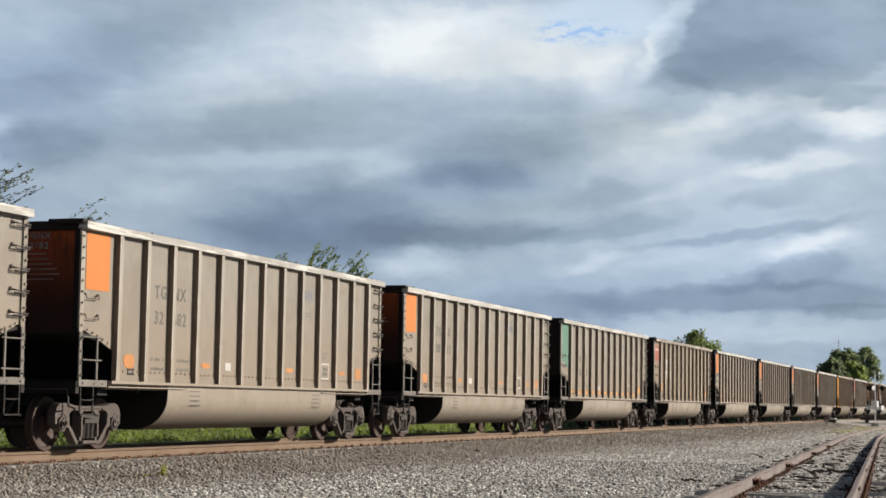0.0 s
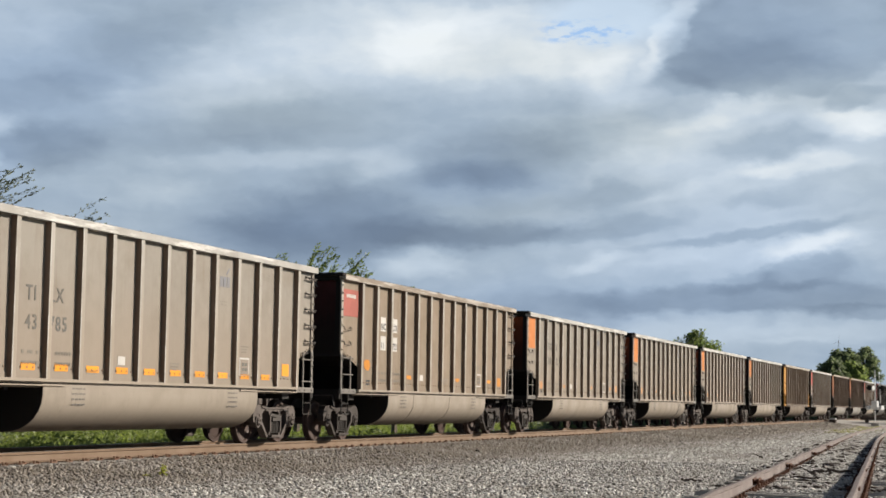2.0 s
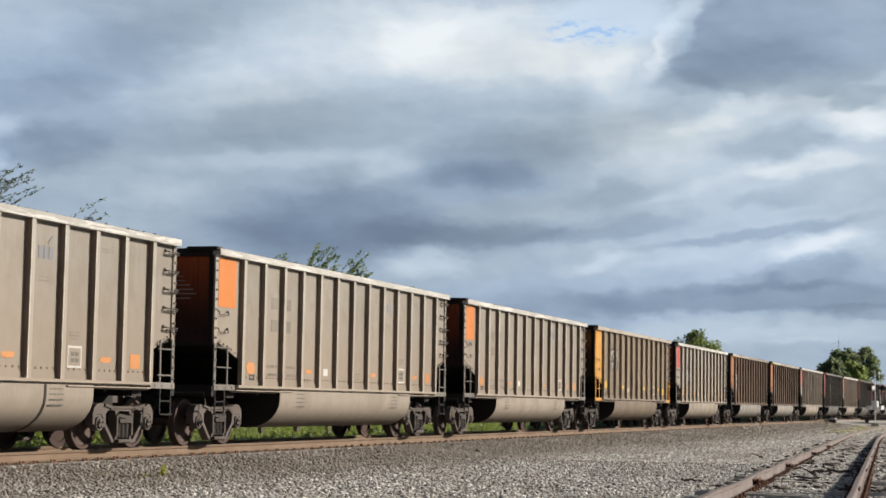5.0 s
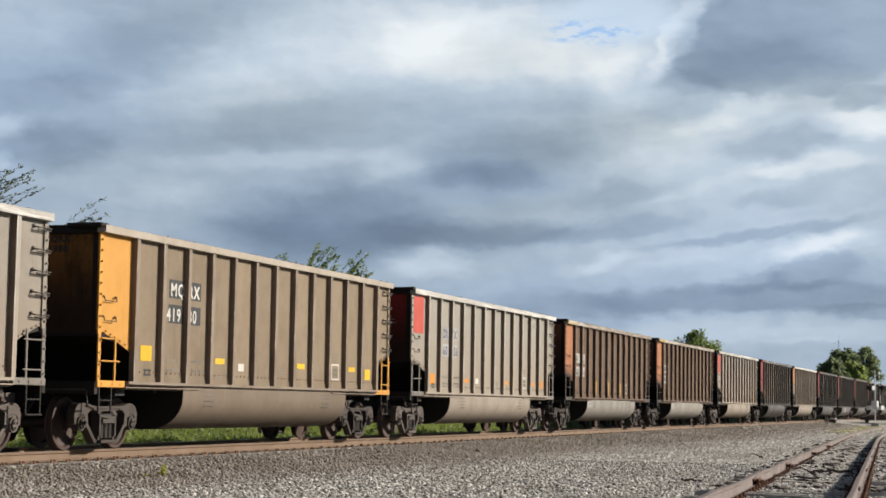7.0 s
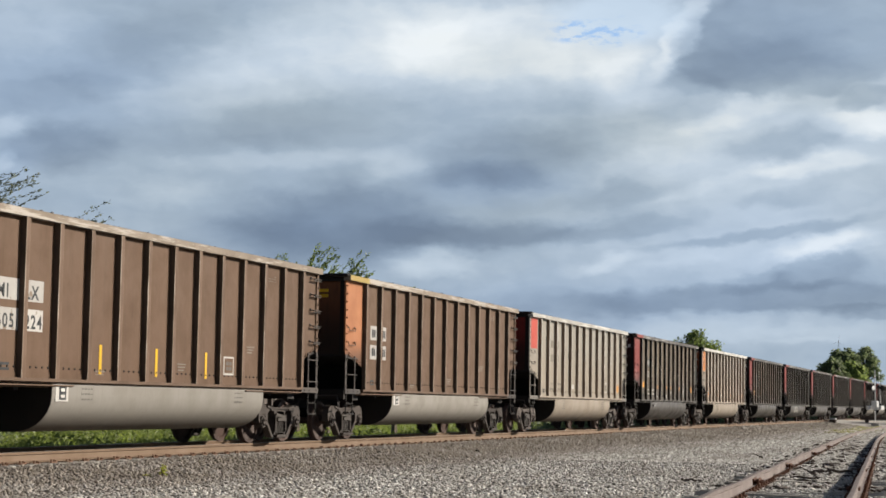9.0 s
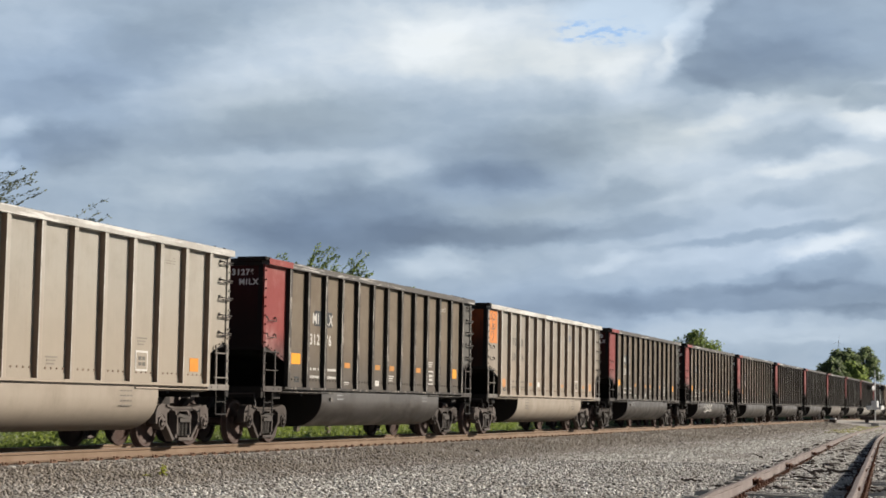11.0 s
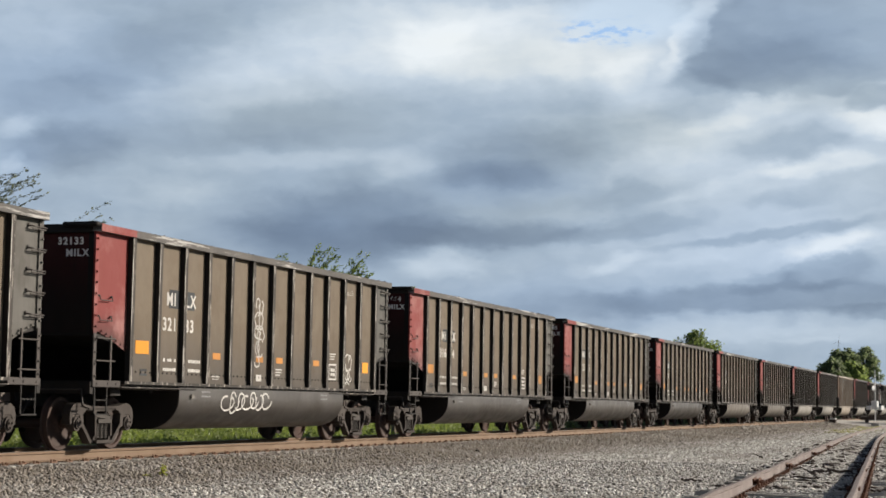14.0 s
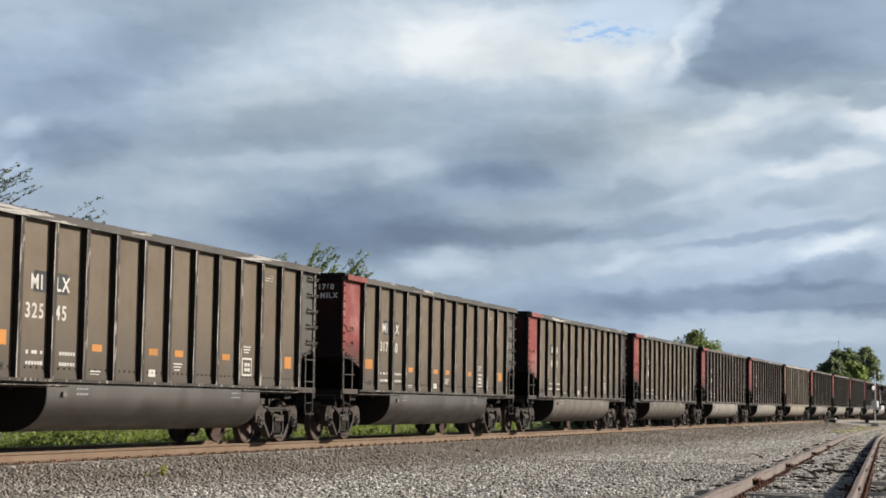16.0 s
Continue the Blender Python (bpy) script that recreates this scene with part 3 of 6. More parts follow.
def stones():
    """Loose crushed stone on the yard and the shoulder of the main line."""
    rng = np.random.default_rng(3)
    pts = []
    for x0, x1, step in ((14, 40, 0.049), (40, 62, 0.062), (62, 95, 0.092), (95, 147, 0.16)):
        x = np.arange(x0, x1, step)
        y = np.arange(-15.5, -0.95, step)
        gx, gy = (a.ravel() for a in np.meshgrid(x, y))
        gx = gx + rng.uniform(-0.5, 0.5, gx.size) * step
        gy = gy + rng.uniform(-0.5, 0.5, gy.size) * step
        # the strip between the two tracks and round the siding, near enough to tell single stones
        away, side = gx, gy - CAM.y
        on_ties = np.abs(gy - np.array([siding_mid(q) for q in gx])) < 1.35
        keep = (~on_ties | (rng.random(gx.size) < np.where(gx < 29.5, 0.85, 0.97))) & (np.hypot(away, side) > 19.5) & (side > away * 0.05) & (side < away * 0.68)
        gx, gy = gx[keep], gy[keep]
        s = step * np.where(gy > -4.2, 1.12, 0.94) * rng.choice((0.36, 0.5, 0.62, 0.85), gx.size) * rng.uniform(0.85, 1.15, gx.size)
        z = np.array([max(ground_height(a, b), bed_height(a, b)) for a, b in zip(gx, gy)]) + s * rng.uniform(-0.15, 0.35, gx.size)
        pts.append(np.stack((gx, gy, z, s, s * rng.uniform(0.6, 1.0, gx.size), s * rng.uniform(0.5, 0.95, gx.size) * np.where(gy > -4.2, 0.95, 0.62) * (1.0 if x0 < 40 else 1.15 if x0 < 60 else 0.95 if x0 < 90 else 0.7), rng.uniform(0, 6.28, gx.size)), 1))
    return (scatter("gravel", pts[0], M_STONE, ROCK, "loose grey and tan crushed stone ballast", "gravel"),
            scatter("gravel", np.concatenate(pts[1:]), M_STONE, CHIP, "finer pale crushed stone farther along the yard", "gravel"))


gravel = stones()

# ---------------------------------------------------------------- tracks
TRACK_Z = -0.04        # rail heads of the main line
RAIL = [(-0.07, -0.172), (0.07, -0.172), (0.07, -0.160), (0.016, -0.145), (0.010, -0.055), (0.034, -0.040), (0.036, -0.008), (0.026, -0.002),
        (-0.026, -0.002), (-0.036, -0.008), (-0.034, -0.040), (-0.010, -0.055), (-0.016, -0.145), (-0.07, -0.160)]


def swept(bm, outline, path):
    """The (side, up) outline carried along a path of points."""
    rows = []
    for i, p in enumerate(path):
        a, b = path[max(i - 1, 0)], path[min(i + 1, len(path) - 1)]
        d = (Vector(b) - Vector(a)).normalized()
        side = Vector((-d.y, d.x, 0)).normalized()
        rows.append([bm.verts.new(Vector(p) + side * s + Vector((0, 0, u))) for s, u in outline])
    k = len(outline)
    for a, b in zip(rows, rows[1:]):
        for i in range(k):
            bm.faces.new((a[i], a[(i + 1) % k], b[(i + 1) % k], b[i]))
    bm.faces.new(rows[0])
    bm.faces.new(list(reversed(rows[-1])))


def tie_shape(bm):
    box(bm, (0, 0, -0.09), (0.23, 2.6, 0.18))
    bevel(bm, 0.012)


def worn_tie_shape(seed):
    """A rotting tie: split lengthwise, its strips uneven and short of the ends."""
    def build(bm):
        r = random.Random(seed)
        y = -0.115
        while y < 0.10:
            w = min(r.uniform(0.03, 0.075), 0.115 - y)
            a, b, h = r.uniform(-1.32, -1.15), r.uniform(1.15, 1.32), (r.uniform(-0.012, 0.006) if r.random() < 0.75 else -0.03)
            box(bm, (y + w / 2, (a + b) / 2, -0.09 + h / 2), (w * 0.9, b - a, 0.18 + h))
            y += w
        box(bm, (0, 0, -0.11), (0.22, 2.3, 0.13))
    return build


def anchor_shape(bm):
    box(bm, (0, 0, 0.012), (0.19, 0.30, 0.024))
    rod(bm, (-0.05, -0.11, 0.02), (-0.05, -0.11, 0.065), 0.016, 6)
    rod(bm, (0.05, 0.11, 0.02), (0.05, 0.11, 0.065), 0.016, 6)
    rod(bm, (0.06, -0.105, 0.02), (0.06, -0.105, 0.06), 0.016, 6)
    box(bm, (0.13, -0.085, 0.02), (0.03, 0.05, 0.05))


def main_track():
    t = thing("main_track", "straight main line with rust-brown rails in grey ballast", "railway track", "", pose(0, 0, TRACK_Z), "structure")
    for y in (-0.755, 0.755):
        path = [(x, y, 0.0) for x in range(-120, 1201, 40)]
        piece("rail", "rail%.1f" % y, lambda bm: swept(bm, RAIL, path), M_RAIL_SIDE, t, label="rust-brown steel rail")
        head = [(-0.022, 0.001), (0.022, 0.001), (0.022, -0.0025), (-0.022, -0.0025)]
        piece("rail_head", "railhead%.1f" % y, lambda bm: swept(bm, head, path), M_SHINE, t, label="wheel-polished running surface")
    for i in range(150):
        x = -10 + 0.52 * i
        piece("tie", "tie", tie_shape, M_TIE, t, pose(x, 0, -0.188))
    rnd = random.Random(17)
    for i in range(240):
        x = 8 + 0.52 * i + rnd.uniform(-0.06, 0.06)
        piece("tie_plate", "tie_plate", anchor_shape, M_RUST_CLIP if rnd.random() < 0.75 else M_RUST, t, pose(x, -0.755, -0.19 - rnd.uniform(0, 0.022)))
    return t


def siding():
    t = thing("siding_track", "disused siding with dull rusty rails and grey rotting ties", "railway track", kind="structure")
    for off in (-0.755, 0.755):
        path = [(s, siding_mid(s) + off, siding_top(s) + 0.012 * math.sin(s * 0.9 + off * 3)) for s in range(-14, 240, 2)]
        piece("rail", "side_rail%.1f" % off, lambda bm: swept(bm, RAIL, path), M_RAIL_OLD, t, label="dull rusty siding rail")
    bed = [(-1.6, -0.40), (-1.25, -0.215), (1.25, -0.215), (1.6, -0.40)]
    for a, b, rise in ((-14, 29, -0.012), (29, 239, 0.03)):
        path2 = [(s, siding_mid(s), siding_top(s) + rise) for s in range(a, b + 1, 2)]
        piece("ballast_bed", "ballast_bed%d" % a, lambda bm: swept(bm, bed, path2), M_GROUND, t, label="grey gravel bed between the ties")
    rnd = random.Random(5)
    for i in range(150):
        s = 4 + 0.56 * i
        piece("tie", "worn_tie%d" % (i % 5), worn_tie_shape(i % 5), M_TIE, t, pose(s, siding_mid(s) + rnd.uniform(-0.08, 0.08), siding_top(s) - 0.17 + rnd.uniform(-0.06, 0.0) - (0.0 if s < 30 or rnd.random() < 0.3 else 0.04), rnd.uniform(-2.5, 2.5), rnd.uniform(-4, 4), 3.9 + rnd.uniform(-5, 5)))
        for off in (-0.755, 0.755):
            piece("tie_plate", "tie_plate", anchor_shape, M_RUST, t, pose(s, siding_mid(s) + off, siding_top(s) - 0.185, 0, 0, 3.9))
    for s in (25.4, 34.0, 46.0, 57.5):
        for off in (-0.755, 0.755):
            def joint(bm):
                box(bm, (0, 0.035, -0.10), (0.6, 0.03, 0.09))
                box(bm, (0, -0.035, -0.10), (0.6, 0.03, 0.09))
                for k in range(4):
                    rod(bm, (-0.22 + 0.147 * k, -0.09, -0.10), (-0.22 + 0.147 * k, 0.09, -0.10), 0.02, 6)
            piece("joint_bar", "joint_bar", joint, M_RUST, t, pose(s + off, siding_mid(s) + off, siding_top(s), 0, 0, 3.9))
    return t


main_track()
siding()

# ---------------------------------------------------------------- coal cars
PITCH, LEN, TRUCK = 16.18, 14.5, 6.14      # coupled length, body length, truck centre from the middle
HALF = LEN / 2
TOP, SILL = 3.775, 1.15
RIBS = [-6.00 + 1.021 * i for i in range(13)]
NEAR, FAR = Matrix.Identity(4), pose(0, 0, 0, 0, 0, 180)


def panel_shape(bm):
    box(bm, (0, -1.4700, (TOP - 0.1 + SILL) / 2), (1.018, 0.012, TOP - 0.1 - SILL))
    box(bm, (0, -1.4810, SILL + 0.05), (1.0, 0.012, 0.09))
    skin = len(bm.faces)
    for k in range(5):
        rod(bm, (-0.36 + 0.18 * k, -1.4880, SILL + 0.17), (-0.36 + 0.18 * k, -1.4750, SILL + 0.17), 0.019, 6)
    bm.faces.ensure_lookup_table()
    for face in bm.faces[skin:]:
        face.material_index = 1


def corner_panel_shape(w):
    """End bay: a sheet w wide with a slanted lower edge over the ladder recess."""
    def build(bm):
        low = [(0.0, 2.0), (w * 0.2, 1.96), (w * 0.6, 1.81), (w, 1.64)]
        up = TOP - 0.1
        a = [bm.verts.new((x, -1.476, z)) for x, z in low] + [bm.verts.new((w, -1.476, up)), bm.verts.new((0.0, -1.476, up))]
        b = [bm.verts.new((v.co.x, -1.464, v.co.z)) for v in a]
        bm.faces.new(a)
        bm.faces.new(list(reversed(b)))
        for i in range(6):
            bm.faces.new((a[i], b[i], b[(i + 1) % 6], a[(i + 1) % 6]))
        for i in range(7):
            x = 0.12 + (w - 0.2) * i / 6
            z = 2.02 - 0.36 * max(0.0, x / w - 0.06)
            rod(bm, (x, -1.505, z + 0.03), (x, -1.49, z + 0.03), 0.02, 6)
    return build


def corner_post_shape(bm):
    box(bm, (0.06, -1.492, (TOP - 0.1 + 1.93) / 2), (0.12, 0.022, TOP - 0.1 - 1.93))
    for k in range(9):
        rod(bm, (0.055, -1.535, 2.05 + 0.185 * k), (0.055, -1.50, 2.05 + 0.185 * k), 0.02, 6)


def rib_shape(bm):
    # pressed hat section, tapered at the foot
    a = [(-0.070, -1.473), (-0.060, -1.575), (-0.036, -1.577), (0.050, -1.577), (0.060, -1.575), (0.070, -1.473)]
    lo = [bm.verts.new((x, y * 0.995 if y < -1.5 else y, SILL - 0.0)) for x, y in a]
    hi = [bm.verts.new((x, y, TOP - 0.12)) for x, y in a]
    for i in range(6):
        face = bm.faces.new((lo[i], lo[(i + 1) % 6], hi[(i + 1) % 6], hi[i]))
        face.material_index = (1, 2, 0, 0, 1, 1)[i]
    bm.faces.new(lo)
    bm.faces.new(list(reversed(hi)))


def chord_shape(bm):
    extrude(bm, [(-1.43, TOP - 0.128), (-1.60, TOP - 0.128), (-1.60, TOP - 0.01), (-1.59, TOP), (-1.43, TOP)], -HALF, HALF)


def end_chord_shape(bm):
    box(bm, (0.0, 0, TOP - 0.07), (0.16, 2.9, 0.15))
    bevel(bm, 0.01)


def corner_cap_shape(bm):
    box(bm, (0.02, -1.25, TOP - 0.01), (0.30, 0.66, 0.075))
    bevel(bm, 0.02)


def sill_shape(bm):
    extrude(bm, [(-1.44, SILL), (-1.585, SILL), (-1.585, SILL - 0.05), (-1.50, SILL - 0.06), (-1.50, SILL - 0.075), (-1.44, SILL - 0.075)], -HALF + 1.0, HALF - 1.0)


def end_wall_shape(bm):
    extrude_xz(bm, [(0.10, TOP - 0.1), (0.10, 1.95), (0.14, 1.95), (0.14, TOP - 0.1)], -1.46, 1.46)


def slope_shape(bm):
    """The foot of the end: upright, then sloping in under the load."""
    extrude_xz(bm, [(0.10, 1.95), (0.10, 1.90), (1.30, 1.70), (2.0, 1.13), (2.04, 1.16), (1.33, 1.75)], -1.46, 1.46)


def tub_end_shape(bm):
    extrude(bm, [(y * 0.995, z + 0.004) for y, z in tub_outline()], -0.012, 0.0)


def extrude_xz(bm, outline, y0, y1):
    a = [bm.verts.new((x, y0, z)) for x, z in outline]
    b = [bm.verts.new((x, y1, z)) for x, z in outline]
    k = len(outline)
    for i in range(k):
        bm.faces.new((a[i], b[i], b[(i + 1) % k], a[(i + 1) % k]))
    bm.faces.new(a)
    bm.faces.new(list(reversed(b)))


def tub_outline():
    pts = [(-1.52, SILL - 0.085), (-1.52, 0.88)]
    for i in range(1, 8):
        a = math.pi / 2 * i / 7
        pts.append((-1.52 + 0.70 * (1 - math.cos(a)), 0.88 - 0.59 * math.sin(a)))
    pts += [(-0.20, 0.29)]
    return pts + [(-y, z) for y, z in reversed(pts)]


def tub_shape(bm):
    extrude(bm, tub_outline(), -4.02, 4.3)


def tub_band_shape(bm):
    k = [(y * 1.004, z - 0.006 if z < 0.9 else z) for y, z in tub_outline()]
    extrude(bm, k, -0.035, 0.035)


def floor_shape(bm):
    box(bm, (0, 0, SILL - 0.02), (LEN - 2.0, 2.88, 0.05))
    box(bm, (0, 0, 0.86), (PITCH - 1.3, 0.34, 0.32))
    for x in (-TRUCK, TRUCK):
        box(bm, (x, 0, 1.0), (0.35, 2.7, 0.2))
        box(bm, (x * 0.80, 0, 1.02), (0.12, 2.8, 0.12))


def platform_shape(bm):
    box(bm, (0.42, 0, 1.06), (0.95, 2.9, 0.04))
    box(bm, (0.0, 0, 1.02), (0.10, 3.0, 0.20))


def end_plate_shape(bm):
    box(bm, (0.47, -1.51, 1.095), (0.96, 0.04, 0.115))
    bevel(bm, 0.008)
    for x in (0.12, 0.5, 0.78):
        rod(bm, (x, -1.545, 1.095), (x, -1.525, 1.095), 0.018, 6)


def ladder_shape(rungs):
    """The corner post carried down to the foot plate, a second stile in the recess, two rungs."""
    def build(bm):
        box(bm, (0.055, -1.50, 1.54), (0.09, 0.025, 0.80))
        box(bm, (0.58, -1.52, 1.52), (0.045, 0.025, 0.78))
        for z in rungs:
            rod(bm, (0.06, -1.54, z), (0.70, -1.54, z), 0.014, 6)
        for z in (1.22, 1.42, 1.62, 1.82):
            rod(bm, (0.055, -1.54, z), (0.055, -1.51, z), 0.018, 6)
    return build


def sill_flange_shape(bm):
    """Ledge under the sill from the foot plate to the tub."""
    extrude(bm, [(-1.42, 1.055), (-1.555, 1.055), (-1.555, 1.035), (-1.44, 1.005), (-1.42, 1.005)], 0.95, 3.85)


def step_shape(bm):
    for x in (0.10, 0.52):
        box(bm, (x, -1.50, 0.82), (0.03, 0.02, 0.50))
    box(bm, (0.31, -1.50, 0.58), (0.47, 0.07, 0.025))
    box(bm, (0.31, -1.50, 0.82), (0.42, 0.03, 0.02))


def grab_shape(bm):
    rod(bm, (-0.22, -1.535, -0.05), (0.20, -1.535, -0.05), 0.009, 6)
    for q in (-1, 1):
        x = 0.21 * q - 0.01
        rod(bm, (x, -1.535, -0.05), (x - 0.02, -1.53, 0.02), 0.009, 6)
        rod(bm, (x - 0.02, -1.53, 0.02), (x + 0.02 * q, -1.50, 0.025), 0.012, 6)
        box(bm, (x + 0.02 * q, -1.497, 0.02), (0.045, 0.012, 0.04))


def rung_shape(bm):
    """Stapled hand-hold standing off the end bay beside the corner post."""
    for z, y in ((0.0, -1.575), (-0.035, -1.56)):
        rod(bm, (0.0, y, z), (0.40, y, z), 0.011, 6)
    for x in (0.0, 0.40):
        rod(bm, (x, -1.575, 0), (x, -1.485, 0.015), 0.012, 6)
        box(bm, (x, -1.497, 0.02), (0.05, 0.014, 0.06))


def coupler_shape(bm):
    box(bm, (0.30, 0, 0.86), (0.75, 0.16, 0.17))
    box(bm, (-0.12, 0.03, 0.86), (0.26, 0.27, 0.28))
    box(bm, (-0.22, -0.10, 0.86), (0.16, 0.10, 0.26))


def hose_shape(bm):
    pts = [Vector((0.05, -0.45, 0.92)), Vector((-0.12, -0.45, 0.80)), Vector((-0.28, -0.42, 0.58)), Vector((-0.45, -0.36, 0.50))]
    for a, b in zip(pts, pts[1:]):
        rod(bm, a, b, 0.03, 8)


def cut_lever_shape(bm):
    rod(bm, (-0.06, -1.35, 1.0), (-0.06, -0.2, 0.98), 0.015, 6)
    rod(bm, (-0.06, -1.35, 1.0), (-0.10, -1.40, 0.75), 0.015, 6)


def brake_wheel_shape(bm):
    for j in range(20):
        a, b = 2 * math.pi * j / 20, 2 * math.pi * (j + 1) / 20
        rod(bm, (0, 0.27 * math.cos(a), 0.27 * math.sin(a)), (0, 0.27 * math.cos(b), 0.27 * math.sin(b)), 0.018, 6)
    for j in range(4):
        a = math.pi / 2 * j
        rod(bm, (0.03, 0, 0), (0, 0.27 * math.cos(a), 0.27 * math.sin(a)), 0.014, 6)
    rod(bm, (-0.02, 0, 0), (0.12, 0, 0), 0.04, 8)


# trucks: built about the truck's centre at rail height
AXLE, WHEEL_R = 0.889, 0.457


def bolster_shape(bm):
    box(bm, (0, 0, 0.56), (0.36, 1.9, 0.26))
    rod(bm, (0, 0, 0.66), (0, 0, 0.80), 0.20, 16)
    box(bm, (0.35, 0, 0.42), (0.10, 1.5, 0.10))
    box(bm, (-0.35, 0, 0.42), (0.10, 1.5, 0.10))
    for x in (-0.42, 0.42):
        for y in (-0.72, 0.72):
            box(bm, (x, y, 0.42), (0.06, 0.1, 0.28))


def side_frame_shape(bm):
    """Cast frame in one plate: humps over the bearings, V legs down to the spring seat, three windows."""
    half = [(0.0, 0.755), (0.42, 0.755), (0.56, 0.77), (0.72, 0.80), (0.87, 0.81), (0.99, 0.785), (1.07, 0.72), (1.11, 0.62), (1.10, 0.45),
            (1.04, 0.44), (1.03, 0.55), (0.98, 0.615), (0.80, 0.615), (0.75, 0.56), (0.74, 0.41), (0.67, 0.39), (0.55, 0.27), (0.41, 0.125), (0.34, 0.105), (0.0, 0.105)]
    outer = half + [(-x, z) for x, z in reversed(half[1:-1])]
    loops = [outer, [(-0.23, 0.17), (0.23, 0.17), (0.23, 0.62), (0.18, 0.67), (-0.18, 0.67), (-0.23, 0.62)]]
    for q in (-1, 1):
        loops.append([(q * x, z) for x, z in ((0.295, 0.635), (0.34, 0.68), (0.56, 0.69), (0.655, 0.62), (0.64, 0.455), (0.35, 0.165), (0.295, 0.18))])
    edges = []
    for loop in loops:
        ring = [bm.verts.new((x, -0.96, z)) for x, z in loop]
        edges += [bm.edges.new((ring[i], ring[(i + 1) % len(ring)])) for i in range(len(ring))]
    bmesh.ops.triangle_fill(bm, use_beauty=True, use_dissolve=True, edges=edges)
    grown = bmesh.ops.extrude_face_region(bm, geom=bm.faces[:])
    bmesh.ops.translate(bm, vec=(0, -0.15, 0), verts=[v for v in grown["geom"] if isinstance(v, bmesh.types.BMVert)])
    # flange along the top, spring seat and brake beam guides
    for (x0, z0), (x1, z1) in zip(half[:3], half[1:4]):
        for q in (-1, 1):
            bar(bm, (q * x0, -1.04, z0 - 0.02), (q * x1, -1.04, z1 - 0.02), 0.04, 0.20)
    box(bm, (0, -1.06, 0.15), (0.62, 0.26, 0.05))
    for q in (-1, 1):
        box(bm, (q * 0.27, -1.115, 0.42), (0.05, 0.05, 0.36))
        box(bm, (q * 0.47, -1.115, 0.71), (0.07, 0.04, 0.05))


def spring_shape(bm):
    for x in (-0.145, 0.0, 0.145):
        for k in range(6):
            rod(bm, (x, -1.06, 0.215 + 0.042 * k), (x, -1.06, 0.238 + 0.042 * k), 0.066, 12)
        rod(bm, (x, -1.06, 0.20), (x, -1.06, 0.47), 0.045, 8)
    box(bm, (0, -1.06, 0.50), (0.46, 0.22, 0.07))
    bar(bm, (-0.24, -1.10, 0.60), (0.24, -1.10, 0.55), 0.06, 0.08)


def bearing_shape(bm):
    rod(bm, (0, -0.98, 0.457), (0, -1.13, 0.457), 0.125, 18)
    rod(bm, (0, -1.13, 0.457), (0, -1.16, 0.457), 0.085, 14)
    for k in range(3):
        a = 2 * math.pi * k / 3 + 0.5
        rod(bm, (0.052 * math.cos(a), -1.16, 0.457 + 0.052 * math.sin(a)), (0.052 * math.cos(a), -1.18, 0.457 + 0.052 * math.sin(a)), 0.02, 6)
    box(bm, (0, -1.02, 0.585), (0.22, 0.16, 0.05))


def wheelset_shape(bm):
    for s in (-1, 1):
        prof = [(0.085, -0.84), (0.13, -0.83), (0.15, -0.775), (0.26, -0.745), (0.375, -0.775), (0.395, -0.815), (0.447, -0.815), (0.455, -0.80),
                (0.458, -0.725), (0.483, -0.712), (0.480, -0.690), (0.395, -0.682), (0.37, -0.725), (0.22, -0.70), (0.12, -0.69), (0.085, -0.66)]
        lathe(bm, [(r, y * -s) for r, y in prof], 28)
    rod(bm, (0, -1.0, 0), (0, 1.0, 0), 0.08, 14)


def dashes(count, w, h, rows=1, step=0.09, seed=1):
    """Rows of short worn bars, as small stencilled data."""
    def build(bm):
        r = random.Random(seed)
        for q in range(rows):
            x = -w / 2
            for i in range(count):
                d = w / count
                if r.random() < 0.88:
                    box(bm, (x + d / 2, -1.4815, -step * q), (d * r.uniform(0.6, 0.85), 0.003, h * r.uniform(0.8, 1.0)))
                x += d
    return build


def emblem_shape(bm):
    """A worn mark: three upright blocks and a slanted stroke above."""
    for x in (-0.16, 0.0, 0.16):
        box(bm, (x, -1.4815, 0), (0.13, 0.003, 0.2))
    bar(bm, (0.06, -1.4815, 0.15), (0.2, -1.4815, 0.27), 0.035, 0.003)


# stencils, about the foot of a bay's panel (y is the sheet's outer face)
def plate(w, h):
    def build(bm):
        box(bm, (0, -1.4815, 0), (w, 0.003, h))
    return build


def slant_patch_shape(bm):
    outline = [(0.15, 3.62), (1.12, 3.62), (1.12, 2.12), (0.15, 2.42)]
    front = [bm.verts.new((x, -1.4795, z)) for x, z in outline]
    back = [bm.verts.new((x, -1.4765, z)) for x, z in outline]
    bm.faces.new(front)
    for i in range(4):
        bm.faces.new((front[i], back[i], back[(i + 1) % 4], front[(i + 1) % 4]))


